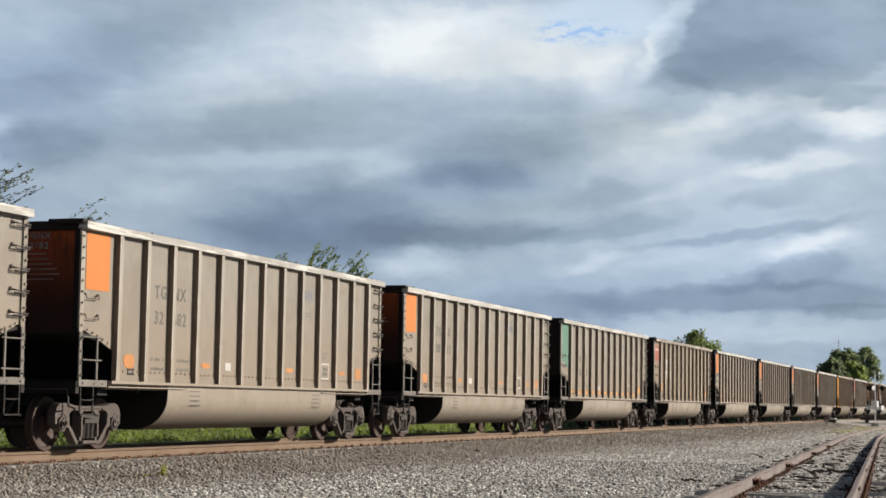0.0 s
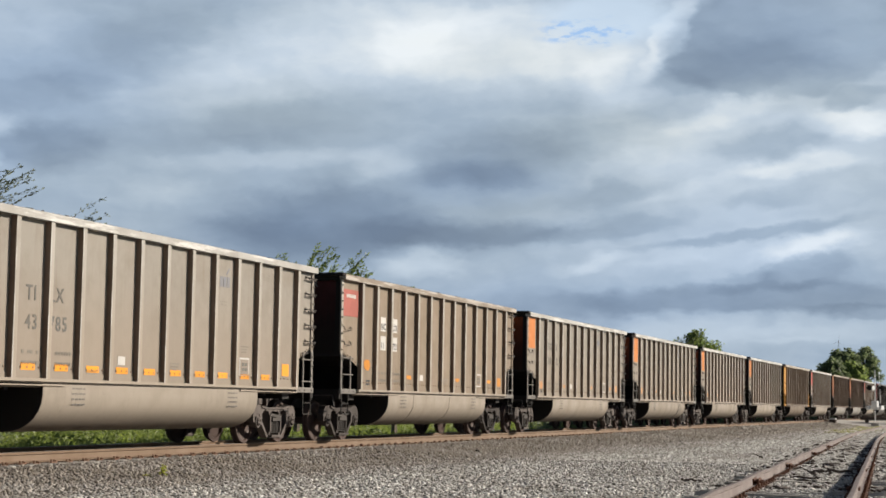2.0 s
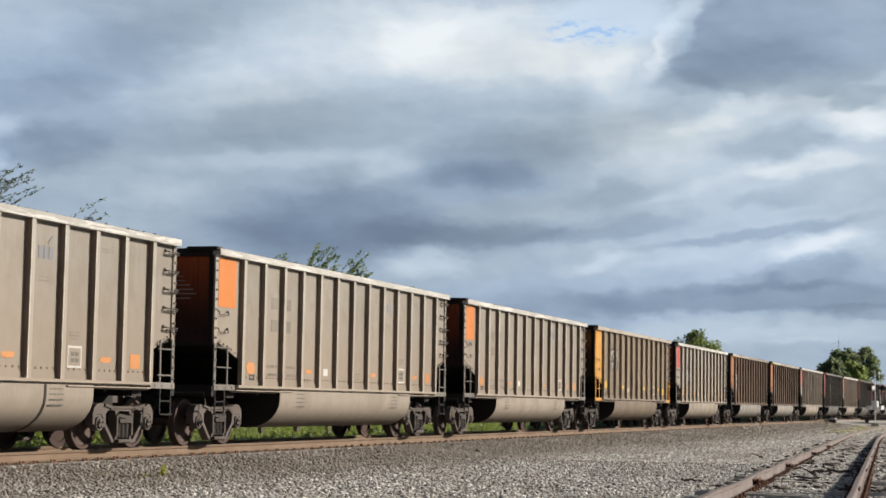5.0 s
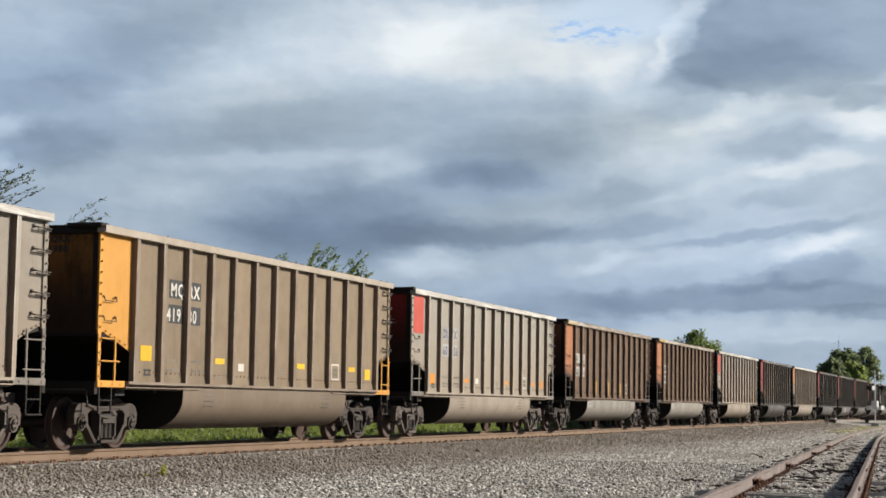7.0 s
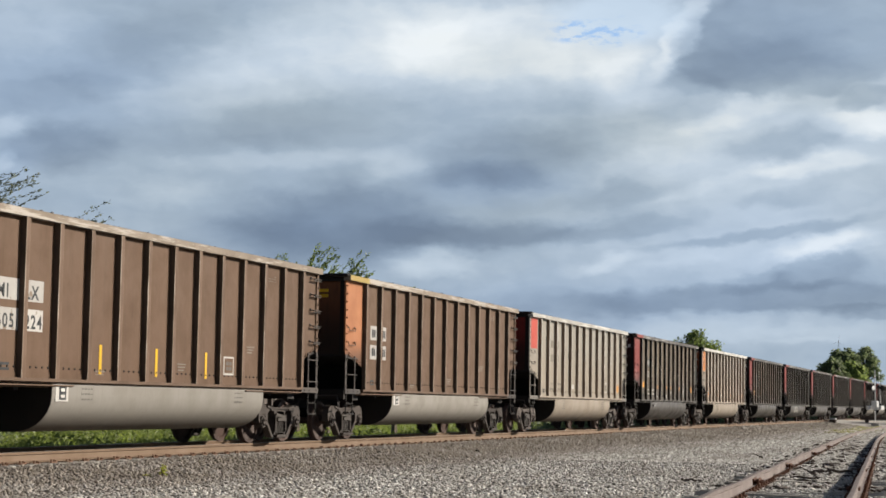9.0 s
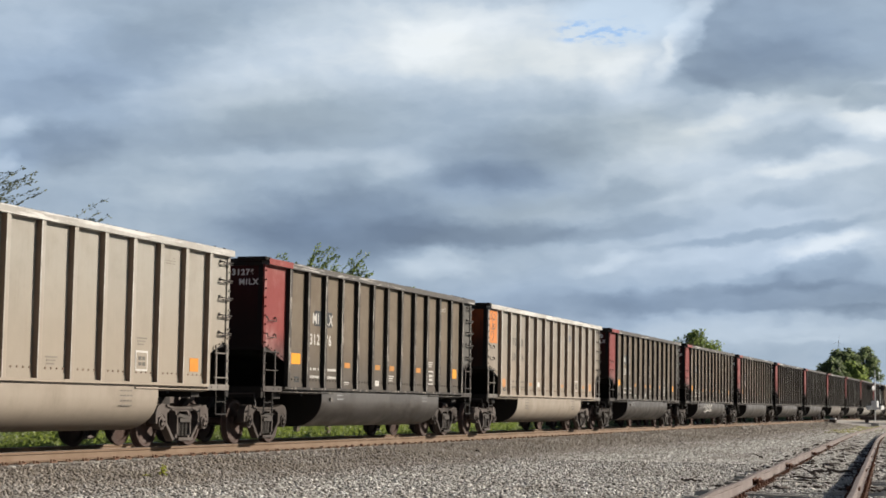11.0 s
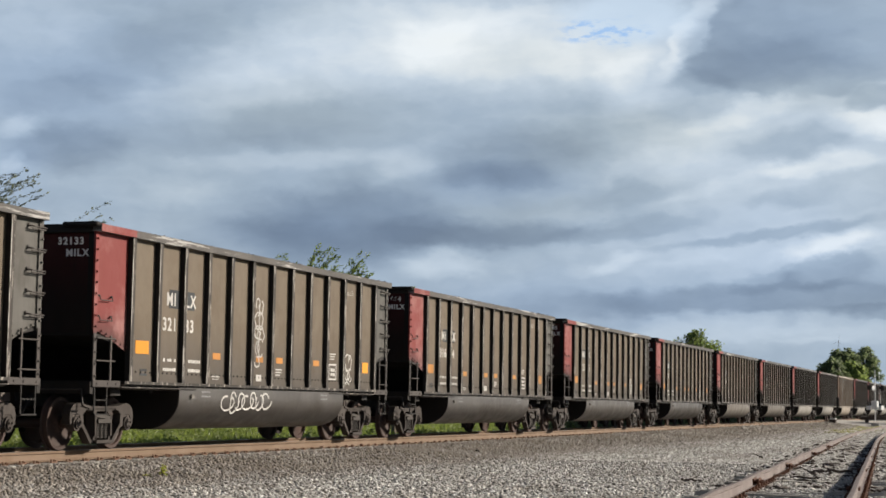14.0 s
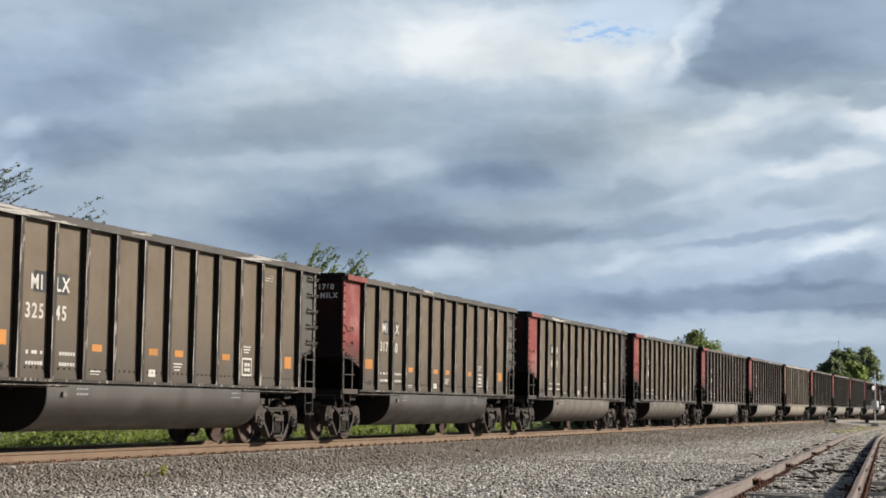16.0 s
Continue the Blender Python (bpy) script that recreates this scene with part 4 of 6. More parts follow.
def worn_plate(w, h, seed):
    """A faded reflector, rubbed away unevenly round its edge."""
    def build(bm):
        r = random.Random(seed)
        front, back = [], []
        for i in range(18):
            a = 2 * math.pi * i / 18
            c, q = math.cos(a), math.sin(a)
            x = w / 2 * abs(c) ** 0.55 * (1 if c > 0 else -1) * r.uniform(0.72, 1.06)
            z = h / 2 * abs(q) ** 0.55 * (1 if q > 0 else -1) * r.uniform(0.72, 1.06)
            front.append(bm.verts.new((x, -1.483, z)))
            back.append(bm.verts.new((x, -1.479, z)))
        bm.faces.new(front)
        for i in range(18):
            bm.faces.new((front[i], back[i], back[(i + 1) % 18], front[(i + 1) % 18]))
    return build


def scrawl_shape(seed):
    """Hand-sprayed loops."""
    def build(bm):
        r = random.Random(seed)
        for k in range(5):
            cx, cz = 0.16 * (k % 2), -0.28 * (k // 2)
            rx, rz, ph = r.uniform(0.08, 0.16), r.uniform(0.08, 0.2), r.uniform(0, 6)
            pts = [Vector((cx + rx * math.cos(ph + 0.5 * i) * (1 + 0.25 * math.sin(i * 1.7)), -1.4815, cz + rz * math.sin(ph + 0.5 * i))) for i in range(11)]
            for a, b in zip(pts, pts[1:]):
                bar(bm, a, b, 0.028, 0.004)
    return build


def crumbs_shape(seed):
    """Coal dust and crumbs left along the top of a chord."""
    def build(bm):
        r = random.Random(seed)
        for i in range(64):
            x = r.uniform(-HALF + 0.1, HALF - 0.1) if r.random() < 0.5 else r.choice((-4, -1, 2, 5)) + r.gauss(0, 0.7)
            w = r.uniform(0.015, 0.05)
            h = r.uniform(0.006, 0.022)
            m = pose(max(-HALF + 0.1, min(HALF - 0.1, x)), r.uniform(-1.57, -1.46), TOP + h * 0.3, r.uniform(-20, 20), r.uniform(-20, 20), r.uniform(0, 90))
            bmesh.ops.create_cube(bm, size=1.0, matrix=m @ Matrix.Diagonal((w * 1.6, w, h, 1)))
    return build


class Scheme:
    def __init__(self, words, sheet, rib, chord, tub, corner, patch=None, end=None, decal=None, letters=None, far_corner=None):
        self.words, self.sheet, self.rib, self.chord, self.tub = words, sheet, rib, chord, tub
        self.edge = M_RED_EDGE if "soot-black" in words else M_DARK_EDGE if rib is M_DARK_RIB else M_BROWN_EDGE if sheet in (M_BROWN, M_YEL_SIDE) else M_TAN_EDGE
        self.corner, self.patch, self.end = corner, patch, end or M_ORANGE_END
        self.decal, self.letters, self.far_corner = decal or M_DECAL_FADED, letters or M_GREY_PAINT, far_corner or sheet


M_TAN_EDGE = scuffed("rubbed_aluminium_edge", (0.34, 0.318, 0.285), (0.25, 0.22, 0.185), (0.48, 0.46, 0.43), (8.0, 2.0, 1.2), 0.48, 0.6)
M_BROWN_EDGE = scuffed("rubbed_brown_edge", (0.17, 0.125, 0.092), (0.11, 0.078, 0.056), (0.33, 0.28, 0.235), (8.0, 2.0, 1.4), 0.5, 0.62)
M_RED_EDGE = scuffed("red_brown_edge_paint", (0.04, 0.024, 0.02), (0.06, 0.04, 0.034), (0.17, 0.12, 0.105), (9.0, 2.0, 1.3), 0.5, 0.6)
M_DARK_EDGE = scuffed("flaking_edge_paint", (0.06, 0.052, 0.045), (0.12, 0.105, 0.092), (0.38, 0.355, 0.325), (9.0, 2.0, 1.3), 0.46, 0.56)
M_SOOT_SHEET = grimy("soot_black_sheet", (0.036, 0.024, 0.02), (0.02, 0.015, 0.013), 0.65, 0.5, 0.4, vary=0.1)
M_GREY_BAY = grimy("grey_end_bay_paint", (0.078, 0.073, 0.065), (0.045, 0.04, 0.034), 0.6)
M_EMBLEM = grimy("faded_blue_grey_emblem", (0.155, 0.16, 0.185), (0.19, 0.175, 0.16), 0.65, 0.6, 0.4)
M_GREEN_END = M_BLACK
M_END_FADED = grimy("faded_end_stencil", (0.26, 0.24, 0.22), (0.12, 0.1, 0.09), 0.65)
M_END_WHITE = grimy("white_end_stencil", (0.78, 0.77, 0.75), (0.55, 0.53, 0.5), 0.6)
M_FAINT = grimy("faint_grey_stencil", (0.155, 0.138, 0.116), (0.185, 0.162, 0.134), 0.65)
M_PALE_BLUE = grimy("pale_blue_number_patch", (0.27, 0.275, 0.285), (0.22, 0.21, 0.205), 0.6)
# dark second colour paints shade onto the tub's lower curve
M_GREY_TUB = grimy("grey_painted_tub", (0.215, 0.202, 0.182), (0.15, 0.134, 0.113), 0.6, 0.5, 0.3, vary=0.05, dirt_shade=(0.05, 0.04, 0.03), reach=(0.72, 0.25))
M_OLD_PATCH = scuffed("peeling_white_patch", (0.36, 0.35, 0.335), (0.27, 0.25, 0.23), (0.16, 0.12, 0.09), (4, 4, 4), 0.58, 0.62)
M_PALE = grimy("pale_grey_aluminium_sheet", (0.25, 0.234, 0.205), (0.19, 0.165, 0.135), 0.55, 0.5, 0.35, vary=0.05, dirt_shade=(0.235, 0.198, 0.155))
M_BROWN_END = grimy("sooty_brown_orange_end", (0.15, 0.055, 0.022), (0.035, 0.017, 0.01), 0.6, 0.7, 0.5, dirt_shade=(0.012, 0.009, 0.008), reach=(3.8, 2.2))
M_CHORD_YELLOW = scuffed("faded_yellow_chord_paint", (0.34, 0.25, 0.07), (0.22, 0.16, 0.07), (0.36, 0.33, 0.28), (0.8, 2, 6), 0.5, 0.6)
M_NAVY = grimy("navy_stencil", (0.035, 0.045, 0.085), (0.09, 0.085, 0.09), 0.6)
M_RED_END = grimy("sooty_red_end", (0.24, 0.018, 0.014), (0.04, 0.012, 0.010), 0.6, 0.6, 0.5, dirt_shade=(0.012, 0.009, 0.008), reach=(3.8, 2.2))
M_MAROON_END = grimy("sooty_maroon_end", (0.055, 0.009, 0.008), (0.016, 0.006, 0.005), 0.6, 0.7, 0.5, dirt_shade=(0.012, 0.009, 0.008), reach=(3.8, 2.2))
M_YELLOW_END = grimy("sooty_amber_end", (0.25, 0.115, 0.018), (0.03, 0.018, 0.009), 0.6, 0.85, 0.7, dirt_shade=(0.012, 0.009, 0.008), reach=(3.8, 2.2))
M_BROWN3 = grimy("pale_brown_sheet", (0.2, 0.155, 0.112), (0.14, 0.105, 0.072), 0.6, 0.5, 0.5, vary=0.06)
M_RED_FADED = grimy("faded_coral_paint", (0.29, 0.075, 0.058), (0.20, 0.075, 0.058), 0.6, 0.5, 0.4)
SCHEMES = {
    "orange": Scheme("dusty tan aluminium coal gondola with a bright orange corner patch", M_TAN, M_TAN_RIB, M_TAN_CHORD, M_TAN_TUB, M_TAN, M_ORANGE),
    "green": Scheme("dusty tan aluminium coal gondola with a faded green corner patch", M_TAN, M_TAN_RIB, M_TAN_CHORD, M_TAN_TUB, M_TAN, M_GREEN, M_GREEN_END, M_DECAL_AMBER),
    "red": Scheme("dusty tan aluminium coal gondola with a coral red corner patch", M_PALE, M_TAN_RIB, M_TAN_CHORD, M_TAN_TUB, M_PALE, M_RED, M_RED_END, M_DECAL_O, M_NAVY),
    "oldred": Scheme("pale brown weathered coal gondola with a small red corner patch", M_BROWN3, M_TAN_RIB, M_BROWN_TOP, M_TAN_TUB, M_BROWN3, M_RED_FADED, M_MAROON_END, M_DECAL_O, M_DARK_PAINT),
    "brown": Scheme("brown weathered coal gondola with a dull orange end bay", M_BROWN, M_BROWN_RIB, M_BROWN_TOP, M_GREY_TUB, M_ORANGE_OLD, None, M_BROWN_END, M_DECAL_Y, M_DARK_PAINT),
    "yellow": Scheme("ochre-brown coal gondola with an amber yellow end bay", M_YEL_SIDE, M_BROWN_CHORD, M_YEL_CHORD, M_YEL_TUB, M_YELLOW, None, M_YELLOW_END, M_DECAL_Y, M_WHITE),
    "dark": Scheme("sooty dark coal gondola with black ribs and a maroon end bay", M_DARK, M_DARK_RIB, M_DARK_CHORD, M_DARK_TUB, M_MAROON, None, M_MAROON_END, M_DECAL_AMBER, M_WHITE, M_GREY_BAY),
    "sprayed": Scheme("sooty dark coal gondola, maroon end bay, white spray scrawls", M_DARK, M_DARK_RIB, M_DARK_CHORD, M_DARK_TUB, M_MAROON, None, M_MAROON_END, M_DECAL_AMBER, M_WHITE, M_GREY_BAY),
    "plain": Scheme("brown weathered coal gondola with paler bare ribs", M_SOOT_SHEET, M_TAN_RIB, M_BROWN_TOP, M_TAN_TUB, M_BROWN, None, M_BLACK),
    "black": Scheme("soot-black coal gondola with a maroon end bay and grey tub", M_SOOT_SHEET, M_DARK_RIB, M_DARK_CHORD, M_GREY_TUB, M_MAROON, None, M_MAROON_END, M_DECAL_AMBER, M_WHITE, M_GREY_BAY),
}
# scheme, marks, number, along the train from the first car in sight
CARS = [
    ("orange", "", ""), ("orange", "TGNX", "32682"), ("orange", "TGNX", "30713"), ("green", "TILX", "43785"), ("oldred", "NCUX", "11721"),
    ("orange", "TGNX", "30142"), ("orange", "", ""), ("orange", "", ""), ("orange", "", ""), ("yellow", "MQRX", "41980"),
    ("red", "DLRX", "60626"), ("brown", "MILX", "605224"), ("brown", "", ""), ("red", "", ""), ("dark", "MILX", "31276"),
    ("orange", "TGNX", "30214"), ("dark", "MILX", "32020"), ("sprayed", "MILX", "32133"), ("dark", "MILX", "31664"), ("dark", "MILX", "32545"),
    ("dark", "MILX", "31760"), ("dark", "", ""), ("dark", "", ""), ("black", "", ""), ("black", "", ""), ("plain", "", ""),
    ("black", "", ""), ("black", "", ""), ("black", "", ""), ("black", "", ""), ("black", "", ""), ("black", "", ""), ("black", "", ""), ("black", "", ""),
]
cars, spin_front, spin_rear = [], [], []


def build_truck(car, x, cast):
    t = piece("truck", "bolster", bolster_shape, M_BLACK, car, pose(x, 0, TRACK_Z), "grimy cast truck with roller bearings")
    for side in (NEAR, FAR):
        piece("side_frame", "side_frame", side_frame_shape, cast, t, side, label="dusty cast side frame")
        piece("spring_nest", "spring_nest", spring_shape, M_SPRING, t, side)
        for s in (-1, 1):
            piece("bearing", "bearing", bearing_shape, cast, t, side @ pose(s * AXLE, 0, 0))
    spin_front.append(piece("wheelset", "wheelset", wheelset_shape, M_WHEEL, t, pose(-AXLE, 0, WHEEL_R), smooth=True))
    spin_rear.append(piece("wheelset", "wheelset", wheelset_shape, M_WHEEL, t, pose(AXLE, 0, WHEEL_R), smooth=True))


def lettering(car, words, size, x, z, mat, name="lettering", m=None):
    ob = new(name, text_mesh(words, size, mat))
    ob.parent = car
    ob.matrix_basis = m if m is not None else pose(x, -1.4795, z, 90, 0, 0)
    return ob


def build_car(k, kind, marks, number):
    sc = SCHEMES[kind]
    car = thing("coal_gondola", sc.words, "freight car", "cars of the coal train")
    pale = M_PALE_BAR if sc.sheet in (M_TAN, M_PALE) or kind == "oldred" else M_GRAB
    if kind == "yellow":
        pale = M_YELLOW
    for side in (NEAR, FAR):
        for i in range(12):
            piece("side_panel", "side_panel", panel_shape, sc.sheet, car, side @ pose((RIBS[i] + RIBS[i + 1]) / 2, 0, 0), second=(M_RIB_MID_BROWN if kind not in ("dark", "sprayed", "black", "brown") else M_RIB_BLACK,))
        for x in RIBS:
            piece("rib", "rib", rib_shape, sc.rib, car, side @ pose(x, 0, 0), second=(M_RIB_BROWN if kind == "brown" else M_RIB_BLACK if kind in ("dark", "sprayed", "black", "plain") else M_RIB_MID_BROWN, sc.edge))
        piece("top_chord", "top_chord", chord_shape, sc.chord, car, side)
        grit = piece("coal_grit", "coal_grit%d" % (k % 4), crumbs_shape(k % 4), M_SPRING, car, side)
        grit["kind"] = "stuff"
        piece("side_sill", "side_sill", sill_shape, sc.rib, car, side)
    for end in (NEAR, FAR):
        e = end @ pose(-HALF, 0, 0)
        mirror = end @ pose(-HALF, 0, 0) @ Matrix.Diagonal((1, -1, 1, 1))
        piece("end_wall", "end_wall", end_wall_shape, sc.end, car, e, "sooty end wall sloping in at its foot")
        piece("end_chord", "end_chord", end_chord_shape, M_BLACK, car, e @ pose(0.08, 0, 0))
        piece("slope_sheet", "slope_sheet", slope_shape, M_BLACK, car, e, "coal-black sloping foot of the end wall")
        piece("platform", "platform", platform_shape, M_BLACK, car, e)
        piece("coupler", "coupler", coupler_shape, M_CAST, car, e @ pose(-0.62, 0, 0))
        piece("air_hose", "air_hose", hose_shape, M_BLACK, car, e @ pose(-0.1, 0, 0))
        piece("cut_lever", "cut_lever", cut_lever_shape, M_GRAB, car, e)
        # the bay on this end's own right-hand corner, and the one across from it
        piece("corner_panel", "corner_panel", corner_panel_shape(1.25), sc.corner, car, e, "coloured end bay" if sc.corner is not sc.sheet else "")
        piece("corner_panel", "corner_panel_b", lambda bm: mirrored(bm, corner_panel_shape(0.99)), sc.far_corner, car, e)
        if sc.patch:
            w, h, z = (0.96, 0.62, 3.14) if kind == "oldred" else (0.80, 0.95, 3.13)
            if kind == "green":
                piece("colour_patch", "slant_patch", slant_patch_shape, sc.patch, car, e, "green paint cut off aslant at its foot")
            else:
                piece("colour_patch", "patch%.2f" % w, plate(w, h), sc.patch, car, e @ pose(0.66 if kind == "oldred" else 0.60, 0, z), "rectangular painted patch")
            if kind == "oldred":
                piece("patch_stencil", "patch_stencil", dashes(7, 0.62, 0.09, 1, 0.1, 3), M_WHITE, car, e @ pose(0.66, -0.003, 3.30))["kind"] = "stuff"
        piece("corner_post", "corner_post", corner_post_shape, sc.rib if sc.patch else sc.corner, car, e)
        piece("corner_post", "corner_post_b", lambda bm: mirrored(bm, corner_post_shape), sc.far_corner, car, e)
        for key, fn, mat in (("end_plate", end_plate_shape, pale), ("ladder", ladder_shape((1.48, 1.86)), pale), ("step", step_shape, M_BLACK)):
            piece(key, key, fn, mat, car, e)
            other = ladder_shape((1.28, 1.75)) if key == "ladder" else fn
            piece(key, key + "_b", lambda bm, fn=other: mirrored(bm, fn), mat, car, e)
        piece("sill_flange", "sill_flange", sill_flange_shape, sc.rib, car, e)
        piece("sill_flange", "sill_flange_b", lambda bm: mirrored(bm, sill_flange_shape), sc.rib, car, e)
        for z in (2.55, 2.21):
            piece("grab_iron", "grab_iron", grab_shape, M_GRAB, car, e @ pose(0.38, 0, z))
        for z in (3.55, 3.14, 2.73, 2.33) if kind == "oldred" else (3.52, 3.17, 2.83, 2.49, 2.14):
            piece("grab_iron", "rung", lambda bm: mirrored(bm, rung_shape), M_GRAB, car, e @ pose(0.03, 0, z))
        for q in (-1, 1):
            piece("end_post", "end_post", lambda bm: box(bm, (0.082, 0, (TOP - 0.1 + 1.9) / 2), (0.035, 0.13, TOP - 0.1 - 1.9)), M_BLACK, car, e @ pose(0, q * 1.395, 0), "soot-black corner of the end wall")
        piece("corner_cap", "corner_cap", corner_cap_shape, M_BLACK, car, e)
    piece("brake_wheel", "brake_wheel", brake_wheel_shape, M_GRAB, car, pose(HALF + 0.08, 0.8, 2.5))
    piece("floor", "floor", floor_shape, M_BLACK, car, label="black underframe with centre sill")
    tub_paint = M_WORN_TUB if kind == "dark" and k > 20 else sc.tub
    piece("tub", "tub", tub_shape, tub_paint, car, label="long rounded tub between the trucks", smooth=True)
    piece("tub_end", "tub_end", tub_end_shape, M_BLACK, car, pose(-4.02, 0, 0), "coal-black tub end")
    piece("tub_end", "tub_end", tub_end_shape, M_BLACK, car, pose(4.312, 0, 0))
    if k == 6:
        piece("tub_seam", "tub_band", tub_band_shape, M_RIB_BLACK, car, pose(2.75, 0, 0), label="dark seam where two lengths of tub meet")
    for x in (-2.1, 0.9) if kind == "oldred" else ():
        piece("tub_band", "tub_band", tub_band_shape, tub_paint, car, pose(x, 0, 0))
    for x in (-TRUCK, TRUCK):
        build_truck(car, x, M_CAST if sc.sheet in (M_TAN, M_PALE) else M_CAST_SOOT)
    # stencils on the side toward the yard
    mid = [(RIBS[i] + RIBS[i + 1]) / 2 for i in range(12)]
    sooty = kind in ("dark", "sprayed", "black")
    bays = () if k > 20 or (kind in ("brown", "red") and not marks) else (0, 3, 5, 6, 8) if sooty else range(11) if kind == "green" else (0, 3, 7, 10) if kind != "brown" else (3, 5, 7)
    for i in bays:
        big = i == 0 and kind != "green"
        w, h = ((0.50, 0.23) if sooty else (0.42, 0.27)) if big else (0.34, 0.12) if sooty else (0.42, 0.11) if kind != "brown" else (0.09, 0.50)
        worn = kind in ("orange", "oldred")
        faded = M_DECAL_DULL if sooty and (k > 17 or not big) else sc.decal
        piece("reflector", ("worn%d" % (i % 3) if worn else "") + "reflector%.2f_%.2f" % (w, h), worn_plate(w, h, i) if worn else plate(w, h), faded, car, pose(mid[i] + (0.03 if not (kind == "brown") else 0.0), 0, (1.76 if big else 1.69) if sooty else (1.66 if big else 1.60) if kind == "yellow" else 1.33 if kind == "green" else 1.74 if big and kind == "oldred" else 1.50))
    if kind != "brown" and k <= 20:
        piece("reflector", "reflector0.36", plate(0.36, 0.25), sc.decal if k < 18 else M_DECAL_DULL, car, pose(mid[11] + 0.05, 0, 1.66 if sooty else 1.50))
    if kind != "brown":
        piece("small_label", "small_label", plate(0.26, 0.15), M_WHITE, car, pose(mid[4 if not sooty else 5], 0, 1.50 if not sooty else 1.30), "white label")
    stencil = M_WHITE if sooty else M_FAINT

    def line(x, z, w, h, mat):
        piece("stencil_line", "line%.2f_%.3f" % (w, h), plate(w, h), mat, car, pose(x, 0, z))
    for i in (1, 2) if kind != "brown" else ():
        piece("data_stencil", "load_data%d" % i, dashes(6, 0.52, 0.06, 2, 0.17, 4 + i), stencil, car, pose(mid[i] + 0.08, 0, 1.56))["kind"] = "stuff"
    for q in range(2):
        line(mid[0] + 0.10, 1.36 - 0.08 * q, 0.26, 0.04, M_DARK_PAINT)
    for i, z in ((6, 1.50), (9, 1.92), (3, 1.30)):
        for q in range(3):
            line(mid[i] - 0.02 * q, z - 0.055 * q, 0.36 - 0.06 * q, 0.022, stencil)
    fx = mid[9 if kind != "brown" else 8]
    if kind != "brown" or marks:
        piece("framed_stencil", "framed_stencil", plate(0.46, 0.36), M_WHITE, car, pose(fx, 0, 1.52), "white framed stencil")
        piece("stencil_field", "field", plate(0.39, 0.29), sc.sheet, car, pose(fx, -0.003, 1.52))
        piece("stencil_bar", "field_bars", dashes(2, 0.28, 0.075, 2, 0.10), M_GREY_PAINT if not sooty else M_WHITE, car, pose(fx, -0.006, 1.565))
    piece("data_stencil", "top_data", dashes(3, 0.42, 0.014, 3, 0.05, 2), stencil, car, pose(mid[10], 0, 3.42))["kind"] = "stuff"
    if sc.sheet is M_TAN:
        piece("emblem", "emblem", emblem_shape, M_EMBLEM, car, pose(mid[8] + 0.02, 0, 3.15), "faded blue-grey painted emblem")
        piece("data_stencil", "emblem_data", dashes(2, 0.34, 0.016, 2, 0.06, 3), M_FAINT, car, pose(mid[8], 0, 2.76))["kind"] = "stuff"
    rows = 2 if sooty else 3 if kind == "brown" else 4
    for x in (-2.9, 3.1):
        piece("data_stencil", "tub_data%d" % rows, dashes(4, 0.46 if rows == 4 else 0.40, 0.026, rows, 0.085, 7), M_GREY_PAINT if not sooty else M_PALE_BLUE, car, pose(x, -0.041, 1.0 if x < 0 else 0.99))["kind"] = "stuff"
    if kind == "brown":
        piece("placard", "placard", lambda bm: box(bm, (0, -1.5225, 0), (0.40, 0.004, 0.27)), M_WHITE, car, pose(-3.72, 0, 0.925), "small white placard on the tub")
        piece("placard_field", "placard_field", lambda bm: box(bm, (0, -1.5255, 0), (0.22, 0.004, 0.22)), M_DARK_PAINT, car, pose(-3.70, 0, 0.925))
        for z in (0.875, 0.975):
            piece("placard_bar", "placard_bar", lambda bm: box(bm, (0, -1.5285, 0), (0.12, 0.004, 0.05)), M_WHITE, car, pose(-3.70, 0, z))
        piece("chord_end", "chord_end", lambda bm: box(bm, (0, -1.603, TOP - 0.064), (1.25, 0.006, 0.124)), M_CHORD_YELLOW, car, pose(-HALF + 0.63, 0, 0), "faded yellow end of the chord")
        for z in (3.42, 3.30):
            piece("end_stencil", "end_bar", lambda bm: box(bm, (0.095, 0, 0), (0.004, 0.55, 0.07)), M_DECAL_Y, car, pose(-HALF, -0.75, z))
        if not marks:
            for x in (RIBS[1] - 0.34, RIBS[1] + 0.36):
                for z in (2.50, 2.05):
                    piece("stencil_bar", "worn_number", dashes(2, 0.27, 0.2, 1), M_DARK_PAINT, car, pose(x, -0.002, z))
    if sooty:
        piece("tub_hook", "tub_hook", lambda bm: (rod(bm, (0, -1.50, 0.92), (0, -1.56, 0.92), 0.03, 8), box(bm, (0.02, -1.55, 0.90), (0.12, 0.03, 0.05))), M_PALE_BAR, car, pose(-3.55, 0, 0))
        piece("chord_end", "chord_end", lambda bm: box(bm, (0, -1.603, TOP - 0.064), (1.25, 0.006, 0.124)), M_MAROON, car, pose(-HALF + 0.63, 0, 0), "maroon painted end of the chord")
    if number == "30214":
        piece("spray_scrawl", "scrawl4", scrawl_shape(9), M_GREY_PAINT, car, pose(-HALF + 0.5, -0.003, 3.42), "grey sprayed scrawl")["kind"] = "stuff"
